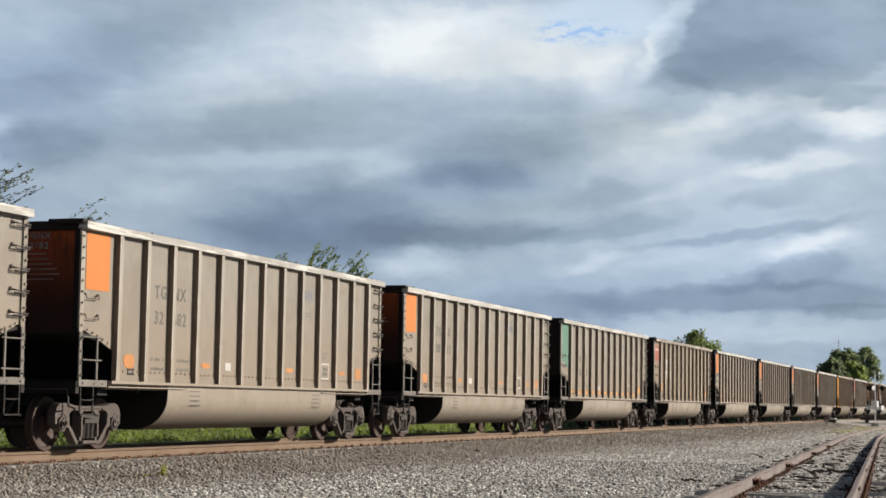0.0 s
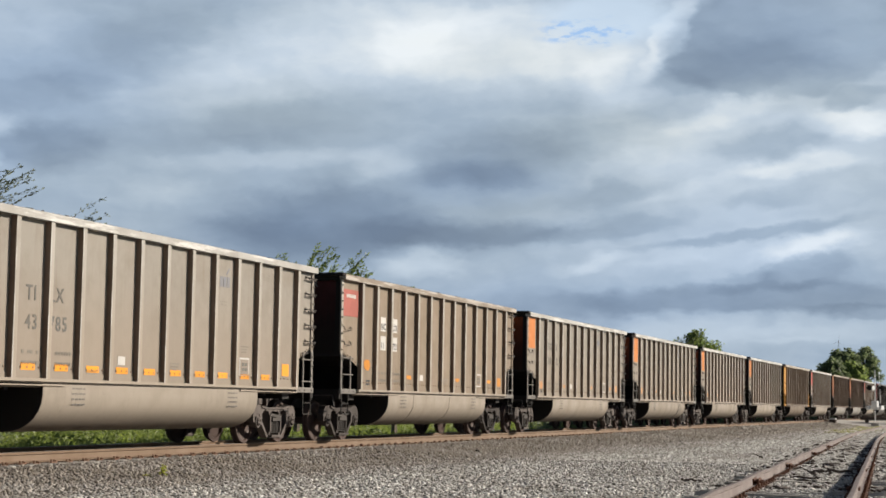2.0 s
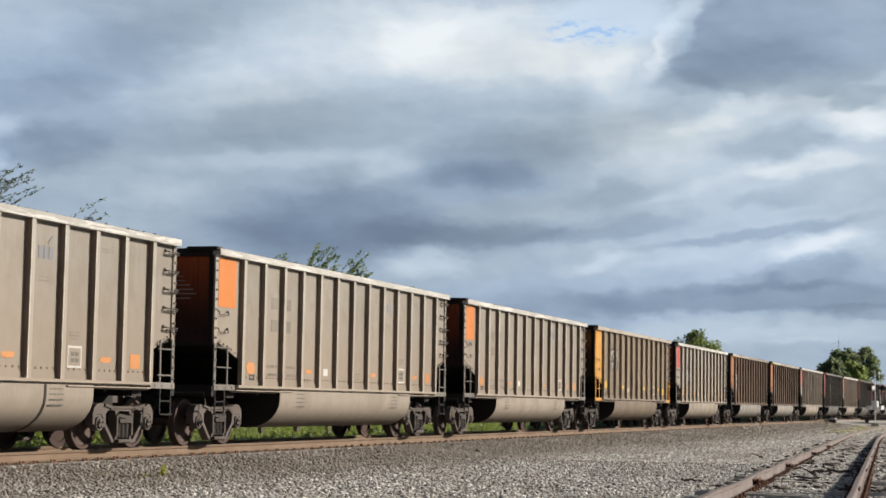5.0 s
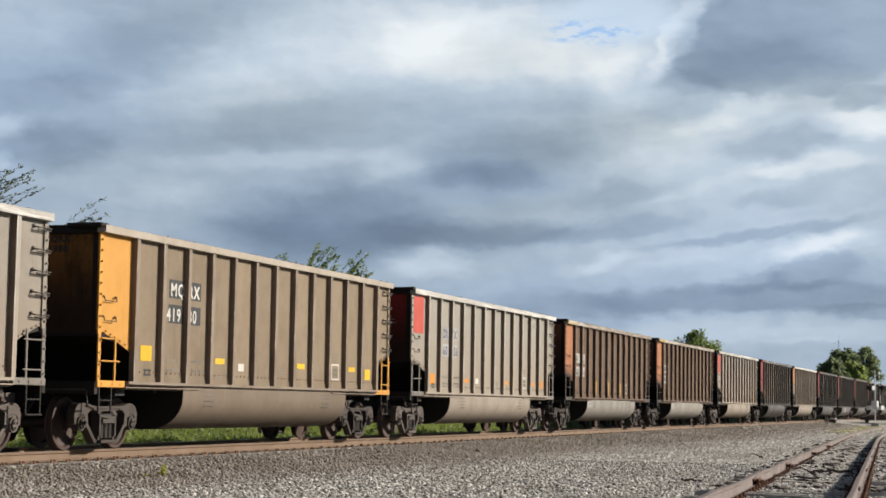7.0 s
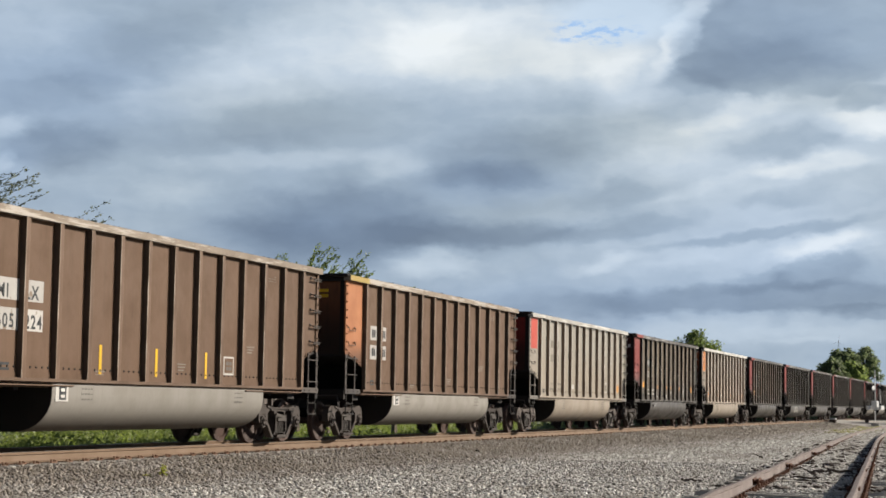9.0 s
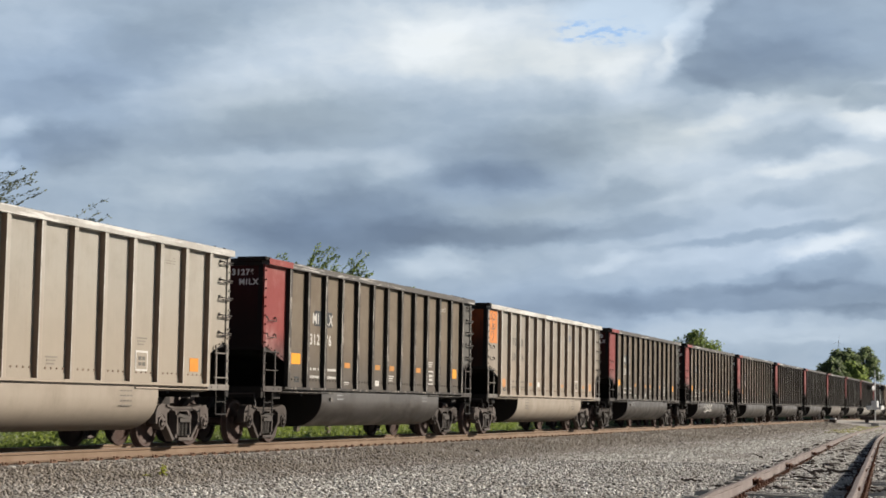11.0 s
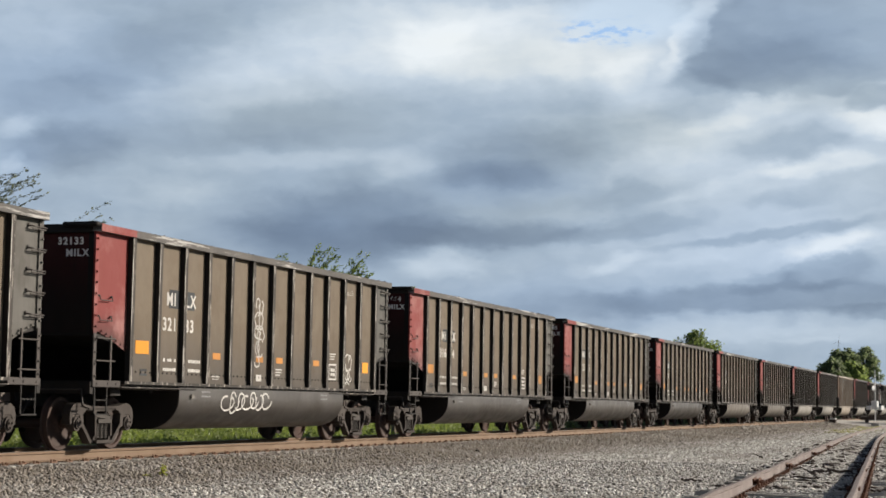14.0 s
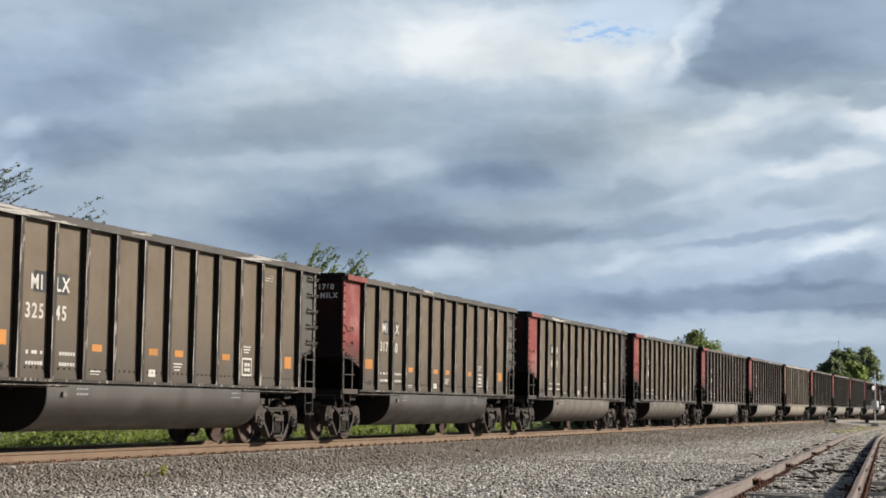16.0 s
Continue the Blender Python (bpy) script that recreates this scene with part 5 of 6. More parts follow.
    if kind == "sprayed":
        piece("spray_scrawl", "scrawl1", scrawl_shape(1), M_WHITE, car, pose(mid[5] - 0.1, 0, 2.75), "white sprayed scrawl")["kind"] = "stuff"
        piece("spray_scrawl", "scrawl3", scrawl_shape(5), M_WHITE, car, pose(mid[5] - 0.1, 0, 2.2), "white sprayed scrawl")["kind"] = "stuff"
        piece("spray_scrawl", "scrawl2", scrawl_shape(2), M_WHITE, car, pose(mid[10] - 0.1, 0, 1.75), "white sprayed scrawl")["kind"] = "stuff"
        piece("spray_scrawl", "tub_scrawl", lambda bm: tub_scrawl(bm), M_WHITE, car, pose(0, 0, 0), "white sprayed loops on the tub")["kind"] = "stuff"
    brown = kind == "brown"
    split = RIBS[1] if brown else RIBS[2]
    drop = 0.36 if brown else 0.18 if sooty else 0.12 if kind in ("red", "oldred") else 0.36 if kind == "green" else 0.08 if kind == "orange" else 0.0
    if kind in ("yellow", "brown", "oldred", "red") and (marks or brown):
        patch = {"yellow": M_DARK_PAINT, "red": M_PALE_BLUE, "brown": M_OLD_PATCH}.get(kind, M_WHITE)
        for z in (2.87 - drop, 2.41 - drop):
            for x, w in ((split - 0.40, 0.36), (split + 0.44, 0.36)) if kind == "oldred" else ((split - 0.34, 0.44), (split + 0.36, 0.36)) if not marks else ((split - 0.36, 0.60), (split + 0.38, 0.56)):
                piece("number_patch", "number_patch%.2f" % w, plate(w, 0.34), patch, car, pose(x, 0.003, z))
    if sooty:
        for x in (split - 0.28, split + 0.34):
            piece("number_patch", "number_patch_low", plate(0.42, 0.34), M_DARK_PAINT, car, pose(x, 0.003, 2.86 - drop))
    if marks:
        size = 0.30 if brown else 0.22 if kind == "oldred" else 0.33
        for z, words in ((2.74 - drop, marks), (2.28 - drop, number)):
            cut = 3 if len(words) == 6 or (len(words) == 5 and (sooty or kind == "yellow")) else 2
            start = 0.70 if brown else 0.74 if cut == 3 or words == "MILX" and not sooty else 0.60
            start, after = (0.57, 0.28) if kind == "oldred" else (start, 0.17 if sooty else 0.12)
            # a rib parts the words
            lettering(car, words[:cut], size, split - start, z, sc.letters)
            lettering(car, words[cut:], size, split + after, z, sc.letters)
        white = M_END_WHITE if sooty else M_DARK_PAINT if kind == "yellow" else M_END_FADED
        for i, words in enumerate((number, marks) if sooty else (marks, number) if kind != "brown" else ()):
            y = (-0.72 - 0.16 * i) if sooty else -0.36
            lettering(car, words, 0.17 if sooty else 0.155, 0, 0, white, "end_lettering", pose(-HALF + 0.097, y, (3.44 - 0.20 * i) if sooty else (3.50 - 0.17 * i), 90, 0, -90))
    elif kind != "brown":
        for z in (2.87, 2.41):
            for x in (split - 0.34, split + 0.34):
                if sooty:
                    line(x + 0.12, z - drop, 0.13, 0.20, stencil)
                else:
                    line(x, z, 0.34, 0.24, stencil)
    if kind in ("orange", "red"):
        for i in range(6):
            piece("end_stencil", "end_stencil", lambda bm: box(bm, (0.095, 0, 0), (0.004, 0.62, 0.018)), M_END_FADED, car, pose(-HALF, -0.46 - (0.0, 0.05, 0.14, 0.22, 0.28, 0.16)[i], 3.24 - 0.085 * i))
    cars.append(car)
    return car


def tub_scrawl(bm):
    """Loops sprayed over the rounded side of the tub."""
    r = random.Random(8)

    def on_tub(x, z):
        q = max(0.0, min(0.99, (0.88 - z) / 0.59))
        return Vector((x, -1.5245 + 0.70 * (1 - math.sqrt(1 - q * q)), z))
    for k in range(7):
        cx, ph = -2.0 + 0.31 * k, r.uniform(0, 6)
        rx, rz = r.uniform(0.13, 0.26), r.uniform(0.13, 0.21)
        cz = 0.83 + r.uniform(-0.04, 0.03) - (0.05 if k in (0, 5) else 0)
        pts = [on_tub(cx + rx * math.cos(ph + 0.5 * i) + 0.012 * i, min(1.05, cz + rz * math.sin(ph + 0.5 * i))) for i in range(13)]
        for a, b in zip(pts, pts[1:]):
            bar(bm, a, b, 0.034, 0.006)


def mirrored(bm, build):
    build(bm)
    for v in bm.verts:
        v.co.y = -v.co.y


for k, (kind, marks, number) in enumerate(CARS):
    build_car(k, kind, marks, number)


# ---------------------------------------------------------------- plants
def leaf_cloud(points, rng, size, droop=0.4, slim=0.26, along=None):
    """Diamond leaves at the given points (x, y, z), as vertices and triangles."""
    p = np.asarray(points, float)
    k = len(p)
    a = rng.uniform(0, 2 * np.pi, k)
    tilt = rng.normal(-droop, 0.5, k)
    s = size * rng.uniform(0.6, 1.3, k)
    d = np.stack((np.cos(a) * np.cos(tilt), np.sin(a) * np.cos(tilt), np.sin(tilt)), 1) * s[:, None]
    if along is not None:
        d = (d * 0.7 + np.asarray(along) * s[:, None] * 0.6)
    up = rng.normal(0, 1, (k, 3))
    w = np.cross(d, up)
    w *= (s * slim / np.maximum(np.linalg.norm(w, axis=1), 1e-6))[:, None]
    v = np.stack((p, p + d * 0.5 + w, p + d, p + d * 0.5 - w), 1).reshape(-1, 3)
    i = (np.arange(k) * 4)[:, None]
    f = np.concatenate((i + [0, 1, 2], i + [0, 2, 3]), 1).reshape(-1, 3)
    return v, f


def limb_mesh(bm, pts, r0, r1):
    for i, (a, b) in enumerate(zip(pts, pts[1:])):
        f0, f1 = i / (len(pts) - 1), (i + 1) / (len(pts) - 1)
        rod(bm, a, b, r0 + (r1 - r0) * f0, 6, r0 + (r1 - r0) * f1)


def spray_tree(x, y, height, spread, seed, label, lean=0.25, shoots=70, leaf=0.16, leaves=None, dense=12):
    """A young tree: several stems that end in long leafy shoots bent by the wind."""
    r, rng = random.Random(seed), np.random.default_rng(seed)
    base = ground_height(x, y)
    height -= base + 0.40
    tree = thing("tree", label, "tree", "trees behind the main line", pose(x, y, base - 0.05))
    bm = bmesh.new()
    pts_leaf, dirs = [], []
    crown_bm = bmesh.new()
    z0 = height * 0.5
    limb_mesh(bm, [Vector((0, 0, 0)), Vector((0.05, 0.03, height * 0.25)), Vector((0.1, 0, height * 0.45)), Vector((0.15, 0, height * 0.66))], 0.16, 0.05)
    for k in range(shoots):
        a, q = r.uniform(0, 6.283), math.sqrt(r.random()) * spread
        foot = Vector((0.12 * math.cos(a), 0.12 * math.sin(a), height * r.uniform(0.2, 0.5)))
        tip_z = height * (1.0 - 0.30 * (q / spread) ** 2 * r.uniform(0.5, 1.6)) - (0 if k == 0 else r.uniform(0, 0.9))
        wind = lean * height * 0.3
        tip = Vector((q * math.cos(a) + wind * 0.3, q * math.sin(a) - wind * 0.95, tip_z))
        bend = Vector((q * math.cos(a) * 0.8, q * math.sin(a) * 0.8 - wind * 0.1, foot.z + (tip_z - foot.z) * 0.8))
        prev, line = foot, [foot]
        for i in range(1, 11):
            t = i / 10
            p = foot.lerp(bend, t).lerp(bend.lerp(tip, t), t) + Vector((r.uniform(-1, 1), r.uniform(-1, 1), r.uniform(-1, 1))) * 0.03
            line.append(p)
        if k % 6 == 0:
            limb_mesh(bm, line[:7], 0.05, 0.02)
        limb_mesh(crown_bm, [p - Vector((0, 0, z0)) for p in line[4:]], 0.011, 0.003)
        for i in range(4, 11):
            way = (line[i] - line[i - 1]).normalized()
            for j in range(dense):
                f = r.random()
                p = line[i - 1].lerp(line[i], f)
                dirs.append(tuple(way))
                pts_leaf.append((p.x + r.uniform(-0.05, 0.05), p.y + r.uniform(-0.05, 0.05), p.z - z0 + r.uniform(-0.04, 0.04)))
    for holder, name, mat, z in ((bm, "trunk", M_BARK, 0.0), (crown_bm, "twig", M_TWIG, z0)):
        me = bpy.data.meshes.new(name)
        holder.to_mesh(me)
        holder.free()
        me.materials.append(mat)
        ob = new(name, me)
        ob.parent = tree
        ob.location.z = z
        if name == "twig":
            twigs = ob
            twigs["kind"] = "stuff"
    v, f = leaf_cloud(pts_leaf, rng, leaf * 1.1, 0.0, 0.2, dirs)
    crown = tri_mesh("crown", v, f, leaves or M_LEAF, parent=twigs)
    crown["kind"] = "stuff"
    return tree, twigs, z0


def round_tree(x, y, height, radius, seed, label, leaves=9000, mat=None, leaf=0.42, lobes=16, group="", puff=1.0):
    """A grown tree: forked trunk and a lobed crown with gaps."""
    r, rng = random.Random(seed), np.random.default_rng(seed)
    base = ground_height(x, y)
    height -= base + 0.40
    tree = thing("tree", label, "tree", group, pose(x, y, base - 0.1))
    bm = bmesh.new()
    fork = Vector((0, 0, height * 0.32))
    limb_mesh(bm, [Vector((0, 0, 0)), Vector((0.1, 0, height * 0.16)), fork], height * 0.028, height * 0.02)
    pts = []
    per = leaves // lobes
    for k in range(lobes):
        a = 2.4 * k + r.uniform(-0.4, 0.4)
        q = radius * math.sqrt((k + 0.5) / lobes) * 0.78
        zc = height * (0.9 - 0.42 * (q / radius) ** 1.6) - r.uniform(0, 0.16) * height
        c = Vector((q * math.cos(a), q * math.sin(a), zc))
        rr = radius * r.uniform(0.17, 0.31) * puff
        mid = fork.lerp(c, 0.55) + Vector((0, 0, 0.06 * height))
        limb_mesh(bm, [fork, mid, c], height * 0.011, height * 0.003)
        d = rng.normal(0, 1, (per, 3))
        d /= np.linalg.norm(d, axis=1)[:, None]
        shell = rr * rng.uniform(0.3, 1.25, per) ** 0.7
        bumps = 1 + 0.25 * np.sin(d[:, 0] * 7 + k) * np.sin(d[:, 1] * 6 + k * 2) + 0.15 * np.sin(d[:, 2] * 11 + k)
        p = d * (shell * bumps)[:, None] * (1, 1, 0.82) + np.array(c)
        keep = np.sin(d[:, 0] * 5 + k * 1.3) + np.sin(d[:, 1] * 6 + k) + np.sin(d[:, 2] * 7) > -1.5
        pts.append(p[keep])
    me = bpy.data.meshes.new("trunk")
    bm.to_mesh(me)
    bm.free()
    me.materials.append(M_BARK)
    new("trunk", me).parent = tree
    v, f = leaf_cloud(np.concatenate(pts), rng, leaf, 0.3)
    crown = tri_mesh("crown", v, f, mat or M_LEAF, parent=tree)
    crown["kind"] = "stuff"
    return tree


windy = [
    spray_tree(44.6, 14.0, 9.0, 0.7, 21, "young grey-green tree with thin wind-bent shoots", 0.85, 26, 0.115, M_LEAF_PALE, 15),
    spray_tree(48.2, 14.05, 7.62, 0.9, 22, "short grey-green tree with drooping leafy shoots", 1.25, 20, 0.115, M_LEAF_PALE, 15),
    spray_tree(68.2, 13.9, 8.15, 0.9, 23, "young green tree with thin upright shoots", 0.35, 34),
    spray_tree(71.8, 13.8, 8.5, 1.1, 24, "taller green tree with feathery upright shoots", 0.4, 44),
    spray_tree(74.6, 13.45, 8.4, 0.9, 25, "young green tree leaning with the wind", 0.5, 34),
    spray_tree(80.6, 12.4, 7.2, 1.0, 26, "small green tree with a single bare twig", 0.3, 16),
]
round_tree(239.0, 25.3, 12.9, 4.5, 31, "round-crowned bright green tree behind the train", 13000, M_LEAF, 0.4, 26)
round_tree(390.0, 21.9, 14.0, 4.4, 32, "broad dark green tree in a far clump", 8000, M_LEAF_DARK, 0.55, 30, "far clump of trees", 0.8)
round_tree(424.0, 22.3, 18.0, 5.2, 33, "tall dark green tree in a far clump", 10000, M_LEAF_DARK, 0.6, 34, "far clump of trees", 0.8)
round_tree(402.0, 18.4, 14.0, 4.0, 35, "bright green tree standing before a far clump", 7000, M_LEAF_SUN, 0.55, 22, "far clump of trees", 0.9)
round_tree(474.0, 21.7, 21.2, 5.0, 34, "tallest dark green tree at the edge of a far clump", 10000, M_LEAF_DARK, 0.6, 34, "far clump of trees", 0.8)


def grass():
    """Rank grass and broad-leaved weeds on the low field behind the main line."""
    rng = np.random.default_rng(9)

    def sites(k):
        turn = np.radians(rng.uniform(8, 36, k))
        y = 4.5 + 40 * rng.random(k) ** 1.6
        x = (y - CAM.y) / np.tan(turn)
        return x, y, np.array([ground_height(a, b) for a, b in zip(x, y)])
    k = 70000
    x, y, z = sites(k)
    swell = np.array([noise.noise((a * 0.3, b * 0.4, 3.0)) * 0.5 + 0.5 for a, b in zip(x, y)])
    tall = (0.25 + 0.30 * rng.random(k)) * (0.5 + 1.1 * swell)
    w = rng.uniform(0.015, 0.04, k)
    a = rng.uniform(0, 6.283, k)
    bx, by = rng.normal(0.15, 0.22, k) * tall * 2, rng.normal(0, 0.2, k) * tall * 2
    p0 = np.stack((x - np.cos(a) * w, y - np.sin(a) * w, z - 0.03), 1)
    p1 = np.stack((x + np.cos(a) * w, y + np.sin(a) * w, z - 0.03), 1)
    m = np.stack((x + bx * 0.35, y + by * 0.35, z + tall * 0.6), 1)
    side = np.stack((np.cos(a) * w * 0.8, np.sin(a) * w * 0.8, 0 * w), 1)
    tip = np.stack((x + bx, y + by, z + tall), 1)
    v = np.stack((p0, p1, m + side, m - side, tip), 1).reshape(-1, 3)
    i = (np.arange(k) * 5)[:, None]
    f = np.concatenate((i + [0, 1, 2], i + [0, 2, 3], i + [3, 2, 4]), 1).reshape(-1, 3)
    # weeds: leaves heaped in uneven clumps
    x2, y2, z2 = sites(110000)
    h2 = np.array([max(0.0, noise.noise((a * 0.45, b * 0.6, 8.0)) + 0.35) for a, b in zip(x2, y2)])
    keep = h2 > 0.08
    x2, y2, z2, h2 = x2[keep], y2[keep], z2[keep], h2[keep]
    z2 = z2 + rng.random(len(x2)) ** 0.6 * (0.15 + 0.7 * h2)
    v2, f2 = leaf_cloud(np.stack((x2, y2, z2), 1), rng, 0.14, 0.1)
    return tri_mesh("grass", np.concatenate((v, v2)), np.concatenate((f, f2 + len(v))), M_GRASS, "lush bright green grass and weeds on the verge", "grass")


grass()


def bush(x, y, height, radius, seed, mat, label, leaves=2600, leaf=0.14, name="bush"):
    rng = np.random.default_rng(seed)
    d = rng.normal(0, 1, (leaves, 3))
    d /= np.linalg.norm(d, axis=1)[:, None]
    q = rng.uniform(0.3, 1.0, leaves) ** 0.5 * (1 + 0.3 * np.sin(d[:, 0] * 6 + seed) * np.sin(d[:, 1] * 5))
    p = d * q[:, None] * (radius, radius, height * 0.5) + np.array((0, 0, height * 0.45))
    p = p[p[:, 2] > 0]
    b = thing(name, label, "plant", m=pose(x, y, ground_height(x, y)))
    v, f = leaf_cloud(p, rng, leaf)
    foliage = tri_mesh("foliage", v, f, mat, parent=b)
    foliage["kind"] = "stuff"
    bm = bmesh.new()
    for k in range(7):
        a = k * 0.9
        rod(bm, (0, 0, -0.03), (radius * 0.5 * math.cos(a), radius * 0.5 * math.sin(a), height * 0.6), 0.012 + 0.01 * height, 5, 0.004)
    me = bpy.data.meshes.new("stems")
    bm.to_mesh(me)
    bm.free()
    me.materials.append(M_BARK)
    new("stems", me).parent = b
    return b


bush(45.0, 14.0, 1.5, 1.6, 41, M_LEAF_DARK, "dark green bush on the verge behind the track")
bush(48.5, 15.5, 1.3, 1.4, 42, M_LEAF_DARK, "low dark green bush on the grassy verge")
rnd_scrub = random.Random(77)
for i in range(22):
    bush(94 + 9.5 * i + rnd_scrub.uniform(-2, 2), rnd_scrub.uniform(5.6, 7.2), rnd_scrub.uniform(1.5, 2.3), rnd_scrub.uniform(2.4, 3.4), 80 + i, M_LEAF_DARK, "dark scrubby bush in the shade behind the train", 2200, 0.34)
bush(25.0, -3.5, 0.22, 0.05, 71, M_WEED, "small yellow-green weed in the ballast", 60, 0.045, "weed")
bush(24.7, -3.4, 0.06, 0.06, 72, M_WEED, "tiny yellow-green weed in the ballast", 24, 0.035, "weed")


def tufts():
    """Short pale grass that has grown over the far end of the siding."""
    rng = np.random.default_rng(12)
    k = 5000
    x = rng.uniform(102, 146, k)
    y = np.array([siding_mid(a) for a in x]) + 1.8 + rng.normal(0, 1.1, k)
    keep = np.array([noise.noise((a * 0.25, b * 0.8, 1.0)) for a, b in zip(x, y)]) > 0.08
    x, y = x[keep], y[keep]
    k = len(x)
    z = np.array([ground_height(a, b) for a, b in zip(x, y)])
    h = rng.uniform(0.05, 0.16, k)
    a = rng.uniform(0, 6.283, k)
    w = 0.03
    v = np.stack((np.stack((x - np.cos(a) * w, y - np.sin(a) * w, z), 1), np.stack((x + np.cos(a) * w, y + np.sin(a) * w, z), 1),
                  np.stack((x + rng.normal(0, 0.05, k), y + rng.normal(0, 0.05, k), z + h), 1)), 1).reshape(-1, 3)
    f = np.arange(3 * k).reshape(-1, 3)
    return tri_mesh("grass", v, f, M_TUFT, "short pale grass over the end of the siding", "grass")


tufts()

# ---------------------------------------------------------------- level crossing and far things
M_ROAD = grimy("pale_worn_asphalt", (0.42, 0.4, 0.37), (0.28, 0.265, 0.245), 0.85, 0.6, 0.0)
M_PLANK = grimy("dark_crossing_timber", (0.055, 0.042, 0.036), (0.10, 0.08, 0.07), 0.8)
M_SIGNAL = grimy("silver_signal_paint", (0.76, 0.76, 0.75), (0.55, 0.54, 0.52), 0.5)
M_SIGN = grimy("white_sign_face", (0.82, 0.82, 0.8), (0.66, 0.65, 0.63), 0.5)


def crossing():
    road = thing("road", "pale worn road humped over the level crossing", "road", kind="structure")

    def strip(ys, x0, x1):
        def surface(bm):
            rows = []
            for y, z in ys:
                low = ground_height(160, y) - 0.15
                rows.append([bm.verts.new((x, y, q)) for x, q in ((x0, z), (x1, z), (x1 + 4.0, low), (x0 - 4.0, low))])
            for a, b in zip(rows, rows[1:]):
                for i in range(4):
                    bm.faces.new((a[i], b[i], b[(i + 1) % 4], a[(i + 1) % 4]))
            bm.faces.new(rows[0])
            bm.faces.new(list(reversed(rows[-1])))
        return surface
    piece("surface", "road_near", strip([(-90, -0.5), (-40, -0.42), (-16, -0.3), (-9, -0.2), (-1.6, -0.03)], 149.5, 158.0), M_ROAD, road, label="pale worn road")
    piece("surface", "road_far", strip([(1.6, -0.03), (9, -0.5), (30, -0.75), (90, -0.75)], 149.5, 158.0), M_ROAD, road)
    for i, y in enumerate((-1.45, -1.15, -0.45, -0.15, 0.15, 0.45, 1.15, 1.45)):
        piece("plank", "plank", lambda bm: box(bm, (153.2, 0, -0.03), (9.6, 0.26, 0.06)), M_PLANK, road, pose(0, y, 0.0))
    return road


crossing()


def timber_beam(x, y, length):
    t = thing("timber_beam", "long dark timber lying beside the level crossing", "timber", m=pose(x, y, 0.0))
    piece("beam", "crossing_beam", lambda bm: (box(bm, (0, 0, 0.17), (0.3, length, 0.26)), bevel(bm, 0.02)), M_PLANK, t)
    for q in (-0.38, 0.38):
        piece("bearer", "crossing_bearer", lambda bm: box(bm, (0, 0, -0.13), (0.5, 0.3, 0.36)), M_PLANK, t, pose(0, q * length, 0))
    return t


timber_beam(149.0, -6.2, 4.6)


def signal_lamp(bm):
    rod(bm, (0.02, 0, 0), (0.10, 0, 0), 0.10, 14)
    rod(bm, (-0.14, 0, 0.0), (0.02, 0, 0), 0.12, 14)


def crossing_signal(x, y):
    s = thing("crossing_signal", "grey level crossing signal mast with lamp heads and gate motor", "signal", m=pose(x, y, ground_height(x, y)))
    piece("mast", "signal_mast", lambda bm: rod(bm, (0, 0, 0), (0, 0, 4.6), 0.045, 12), M_SIGNAL, s)
    piece("base", "signal_base", lambda bm: box(bm, (0, 0, 0.14), (0.6, 0.6, 0.36)), M_ROAD, s, label="concrete footing")
    piece("gate_motor", "gate_motor", lambda bm: (box(bm, (0, 0, 1.75), (0.4, 0.5, 0.7)), bevel(bm, 0.04)), M_SIGNAL, s, pose(0, 0, 0, 0, 0, -25), "silver gate motor housing")
    for q in (-0.5, 0.5):
        piece("counterweight", "counterweight", lambda bm: (box(bm, (0, 0, 1.55), (0.5, 0.22, 0.34)), bevel(bm, 0.03)), M_SIGNAL, s, pose(0, q, 0, 0, 0, -25))
    piece("gate_arm", "gate_arm", lambda bm: bar(bm, (0, 0, 1.9), (0, 0.1, 4.4), 0.09, 0.04), M_SIGN, s, pose(0.12, -0.42, 0), "raised white barrier arm")
    piece("lamp_arm", "lamp_arm", lambda bm: rod(bm, (0, -0.75, 3.15), (0, 0.75, 3.15), 0.035, 8), M_GRAB, s)
    for q in (-0.55, 0.45):
        piece("lamp_disc", "lamp_disc", lambda bm: rod(bm, (-0.02, 0, 0), (0.02, 0, 0), 0.21, 20), M_BLACK, s, pose(-0.02, q, 3.15))
        piece("lamp_head", "lamp_head", signal_lamp, M_BLACK, s, pose(-0.1, q, 3.15))
    piece("round_sign", "round_sign", lambda bm: rod(bm, (-0.02, 0, 0), (0.02, 0, 0), 0.20, 20), M_SIGN, s, pose(-0.40, 0.1, 3.12, 0, 0, 62), "white round plate")
    return s


crossing_signal(147.0, -5.25)


def crossing_block(x, y):
    b = thing("concrete_block", "white-topped concrete block at the crossing edge", "block", m=pose(x, y, -0.17))
    piece("body", "block_body", lambda bm: (box(bm, (0, 0, 0.06), (1.0, 0.5, 0.3)), bevel(bm, 0.03)), M_PLANK, b)
    piece("top", "block_top", lambda bm: (box(bm, (-0.2, 0, 0.27), (0.7, 0.46, 0.10)), bevel(bm, 0.02)), M_SIGN, b, label="white painted top")
    return b


crossing_block(147.2, -1.9)


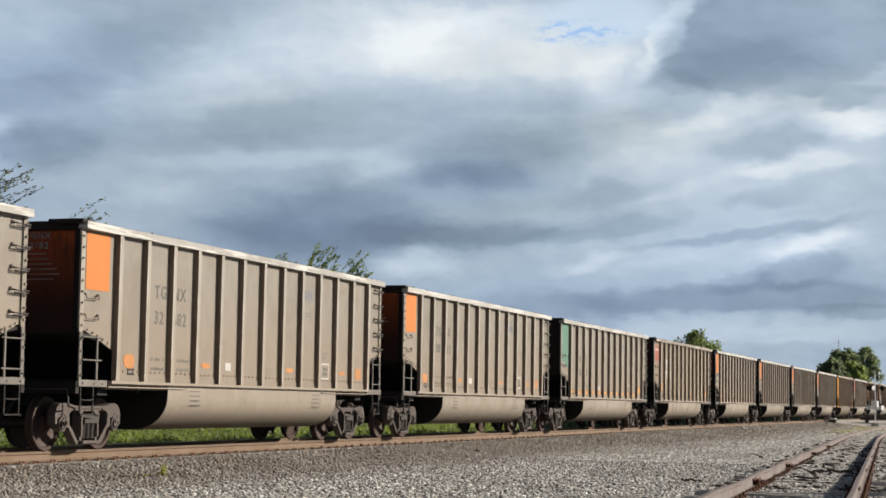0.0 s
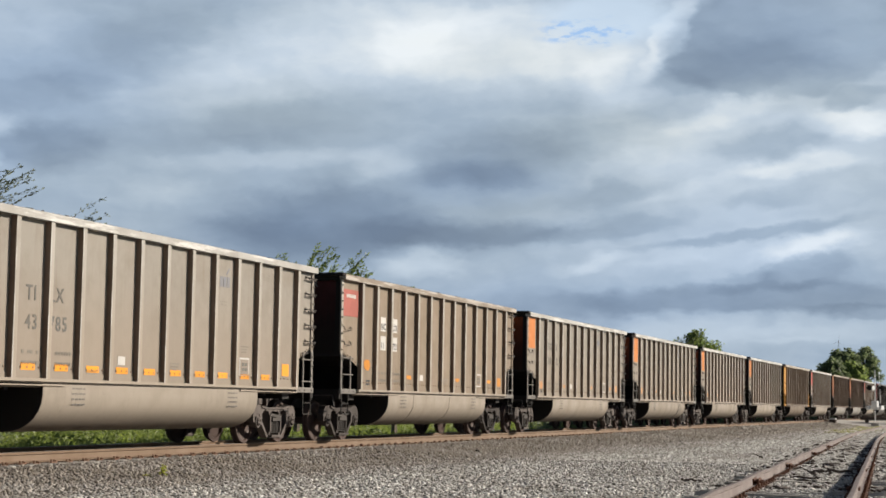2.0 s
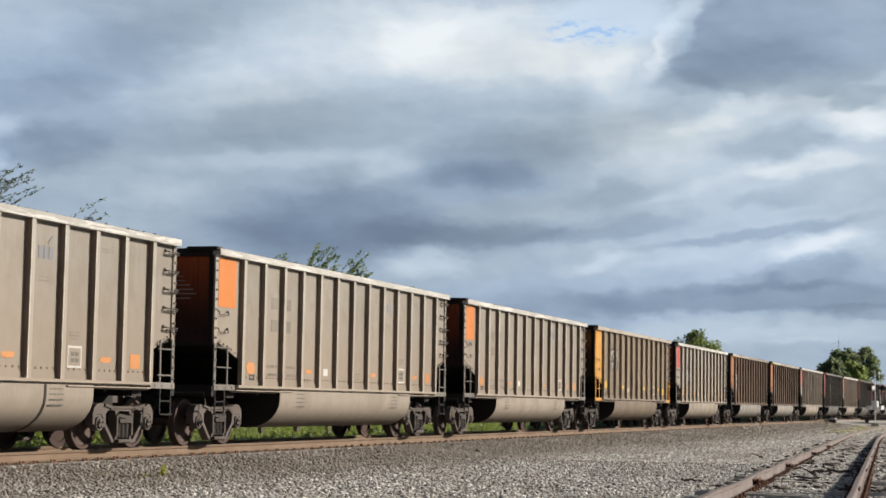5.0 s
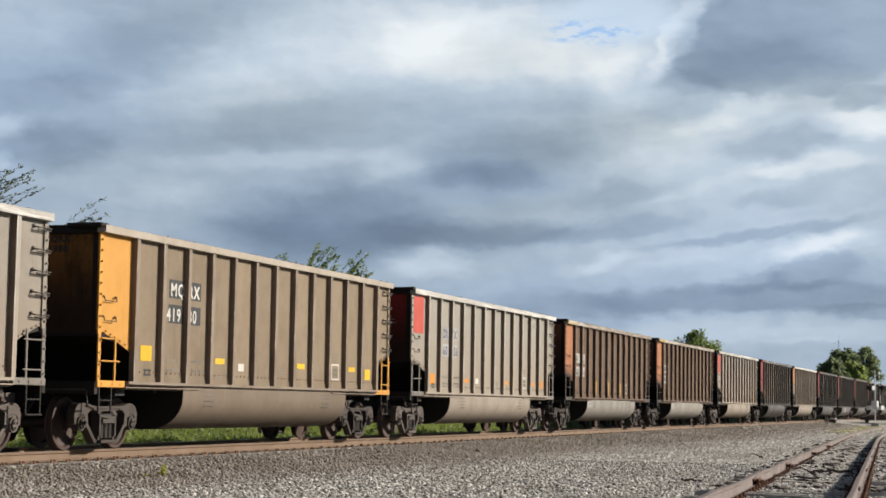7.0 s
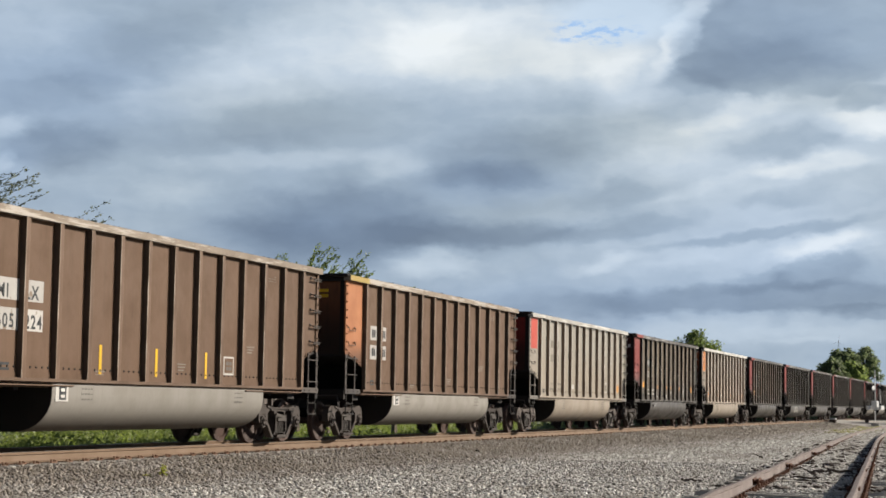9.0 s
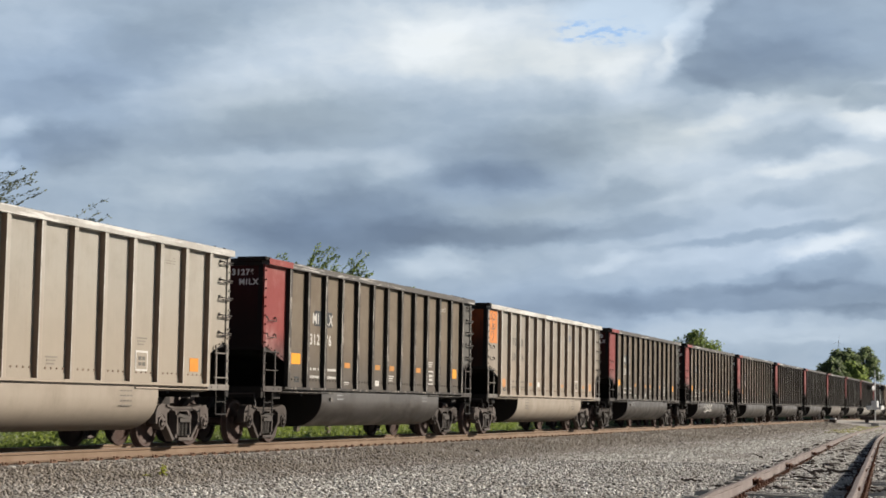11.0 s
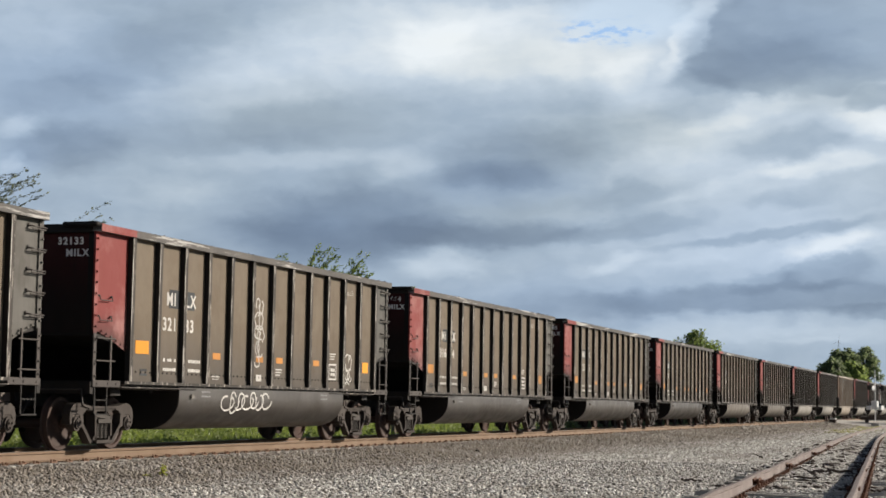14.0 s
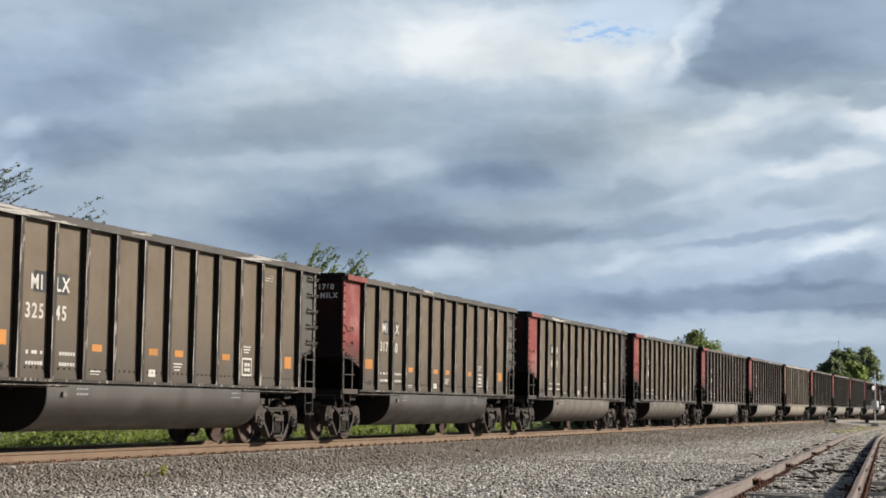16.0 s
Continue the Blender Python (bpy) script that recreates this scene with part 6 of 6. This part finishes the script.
def utility_pole(x, y, h):
    p = thing("utility_pole", "grey wooden utility pole with one crossarm", "pole", m=pose(x, y, ground_height(x, y)))
    piece("post", "pole_post%.1f" % h, lambda bm: rod(bm, (0, 0, -0.1), (0, 0, h), 0.15, 10, 0.10), M_POLE, p)
    piece("crossarm", "pole_arm", lambda bm: box(bm, (0.12, 0, -0.5), (0.1, 2.2, 0.12)), M_POLE, p, pose(0, 0, h))
    for q in (-0.95, -0.5, 0.5, 0.95):
        piece("insulator", "insulator", lambda bm: rod(bm, (0.12, 0, -0.44), (0.12, 0, -0.27), 0.05, 8), M_SIGNAL, p, pose(0, q, h))
    return p


utility_pole(420.0, 8.5, 13.0)


def turbine(x, y, h):
    t = thing("wind_turbine", "small grey wind turbine on a thin mast, far off", "wind turbine", m=pose(x, y, ground_height(x, y)))
    piece("mast", "turbine_mast", lambda bm: rod(bm, (0, 0, 0), (0, 0, h), 0.10, 8, 0.06), M_POLE, t)
    piece("nacelle", "nacelle", lambda bm: box(bm, (0.4, 0, 0), (1.2, 0.3, 0.3)), M_POLE, t, pose(0, 0, h))
    for a in (8, 128, 248):
        piece("blade", "blade", lambda bm: bar(bm, (0, 0, 0.1), (0, 0, 2.3), 0.07, 0.05), M_POLE, t, pose(-0.5, 0, h, a, 0, 0))
    return t


turbine(700.0, 49.5, 28.1)


# small things by the tracks
def marker(x, y):
    c = thing("marker_post", "short white marker post beside the track", "post", m=pose(x, y, ground_height(x, y)))
    piece("post", "marker", lambda bm: rod(bm, (0, 0, 0), (0, 0, 0.62), 0.11, 10, 0.05), M_SIGN, c)
    return c


marker(108.0, 2.5)


def stick(x, y, length, turn, seed, label, thick=0.03, up=0.05):
    r = random.Random(seed)
    b = thing("branch", label, "debris", m=pose(x, y, ground_height(x, y) + up, 0, 0, turn))

    def shape(bm):
        pts = [Vector((-length / 2 + length * i / 6, r.uniform(-0.03, 0.03), r.uniform(-0.01, 0.03))) for i in range(7)]
        limb_mesh(bm, pts, thick, thick * 0.55)
        limb_mesh(bm, [pts[3], pts[3] + Vector((0.2, 0.12, 0.06))], thick * 0.5, thick * 0.25)
    piece("wood", "stick%d" % seed, shape, M_PLANK, b)
    return b


stick(28.4, -11.18, 0.36, -55, 1, "short charred stick lying on the gravel", 0.022, 0.05)
stick(30.6, -12.85, 1.1, 10, 2, "dark broken branch lying across the siding", 0.035, 0.14)
stick(32.5, -13.0, 0.7, 95, 3, "dark split board end on the siding ties", 0.03, 0.12)
stick(45.1, -10.0, 0.3, 20, 4, "small dark stick on the gravel", 0.02)
stick(42.6, -3.3, 0.3, 5, 5, "small dark stick on the ballast shoulder", 0.02)


def splinters():
    """Rotten bits of tie and clinker strewn along the siding."""
    rng = np.random.default_rng(21)
    k = 520
    s = 26 + 52 * rng.random(k) ** 1.3
    side = rng.choice((-1.15, -0.62, 0.62, 1.15, 0.0), k, p=(0.2, 0.25, 0.2, 0.15, 0.2)) + rng.normal(0, 0.16, k)
    y = np.array([siding_mid(a) for a in s]) + side
    z = np.array([max(ground_height(a, b), bed_height(a, b)) for a, b in zip(s, y)]) + 0.03
    long = rng.uniform(0.04, 0.22, k)
    pts = np.stack((s, y, z, long, rng.uniform(0.015, 0.05, k), rng.uniform(0.012, 0.035, k), rng.choice((1.6, 0.3, 0.07), k) + rng.normal(0, 0.3, k)), 1)
    return scatter("wood_splinters", pts, M_PLANK, ROCK, "dark rotten wood splinters strewn along the siding", "debris")


splinters()


# ---------------------------------------------------------------- what moves
START = 25.79 + HALF - PITCH
RUN = ((0.0, 0.0), (1.5, 27.50), (3.5, 64.32), (7.0, 128.82), (9.0, 165.85), (12.5, 230.6), (14.5, 267.75), (15.0, 277.1), (16.0, 295.45))


def run_at(t):
    for (a, sa), (b, sb) in zip(RUN, RUN[1:]):
        if t <= b:
            return sa + (sb - sa) * (t - a) / (b - a)
    return RUN[-1][1]


def share(keyed, others):
    """All wheelsets of one place in their truck turn alike: they use the same keys."""
    keys = keyed.animation_data
    for ob in others:
        ob.rotation_mode = "QUATERNION"
        ob.animation_data_create()
        ob.animation_data.action = keys.action
        ob.animation_data.action_slot = keys.action_slot


def motions():
    # the train rolls past at an even pace
    for k, car in enumerate(cars):
        walk(car, [(t, pose(START + PITCH * k - s, 0, 0)) for t, s in RUN])
    # every wheel rolls on its rail
    for group, x in ((spin_front, -AXLE), (spin_rear, AXLE)):
        rows = [(i / FPS, pose(x, 0, WHEEL_R, 0, -math.degrees(run_at(i / FPS) / WHEEL_R) % 360, 0)) for i in range(int(16 * FPS) + 1)]
        walk(group[0], rows)
        share(group[0], group[1:])
    # gusts bend the shoots of the trees
    gusts = ((0, -2.2), (1.5, -2.0), (2.5, -0.8), (4.0, -2.2), (6.5, -1.4), (7.5, -0.6), (8.5, 3.6), (9.0, 3.4), (11.5, 1.2), (13.0, 2.0), (14.0, 5.2), (15.0, 1.0), (16.0, -2.6))
    for i, (tree, twigs, z) in enumerate(windy):
        part = 0.8 if i < 2 else 0.16
        walk(twigs, [(t, pose(0, 0, z, 0.4 * part * math.sin(3 * t + i), part * (a + 0.5 * math.sin(5 * t + i)), 0)) for t, a in gusts])
    # the clouds drift slowly across
    walk(clouds, [(t, Matrix.Translation(CAM) @ pose(0, 0, 0, 0, 0, 0.44 - 0.055 * t)) for t in (0.0, 4.0, 8.0, 12.0, 16.0)])


motions()
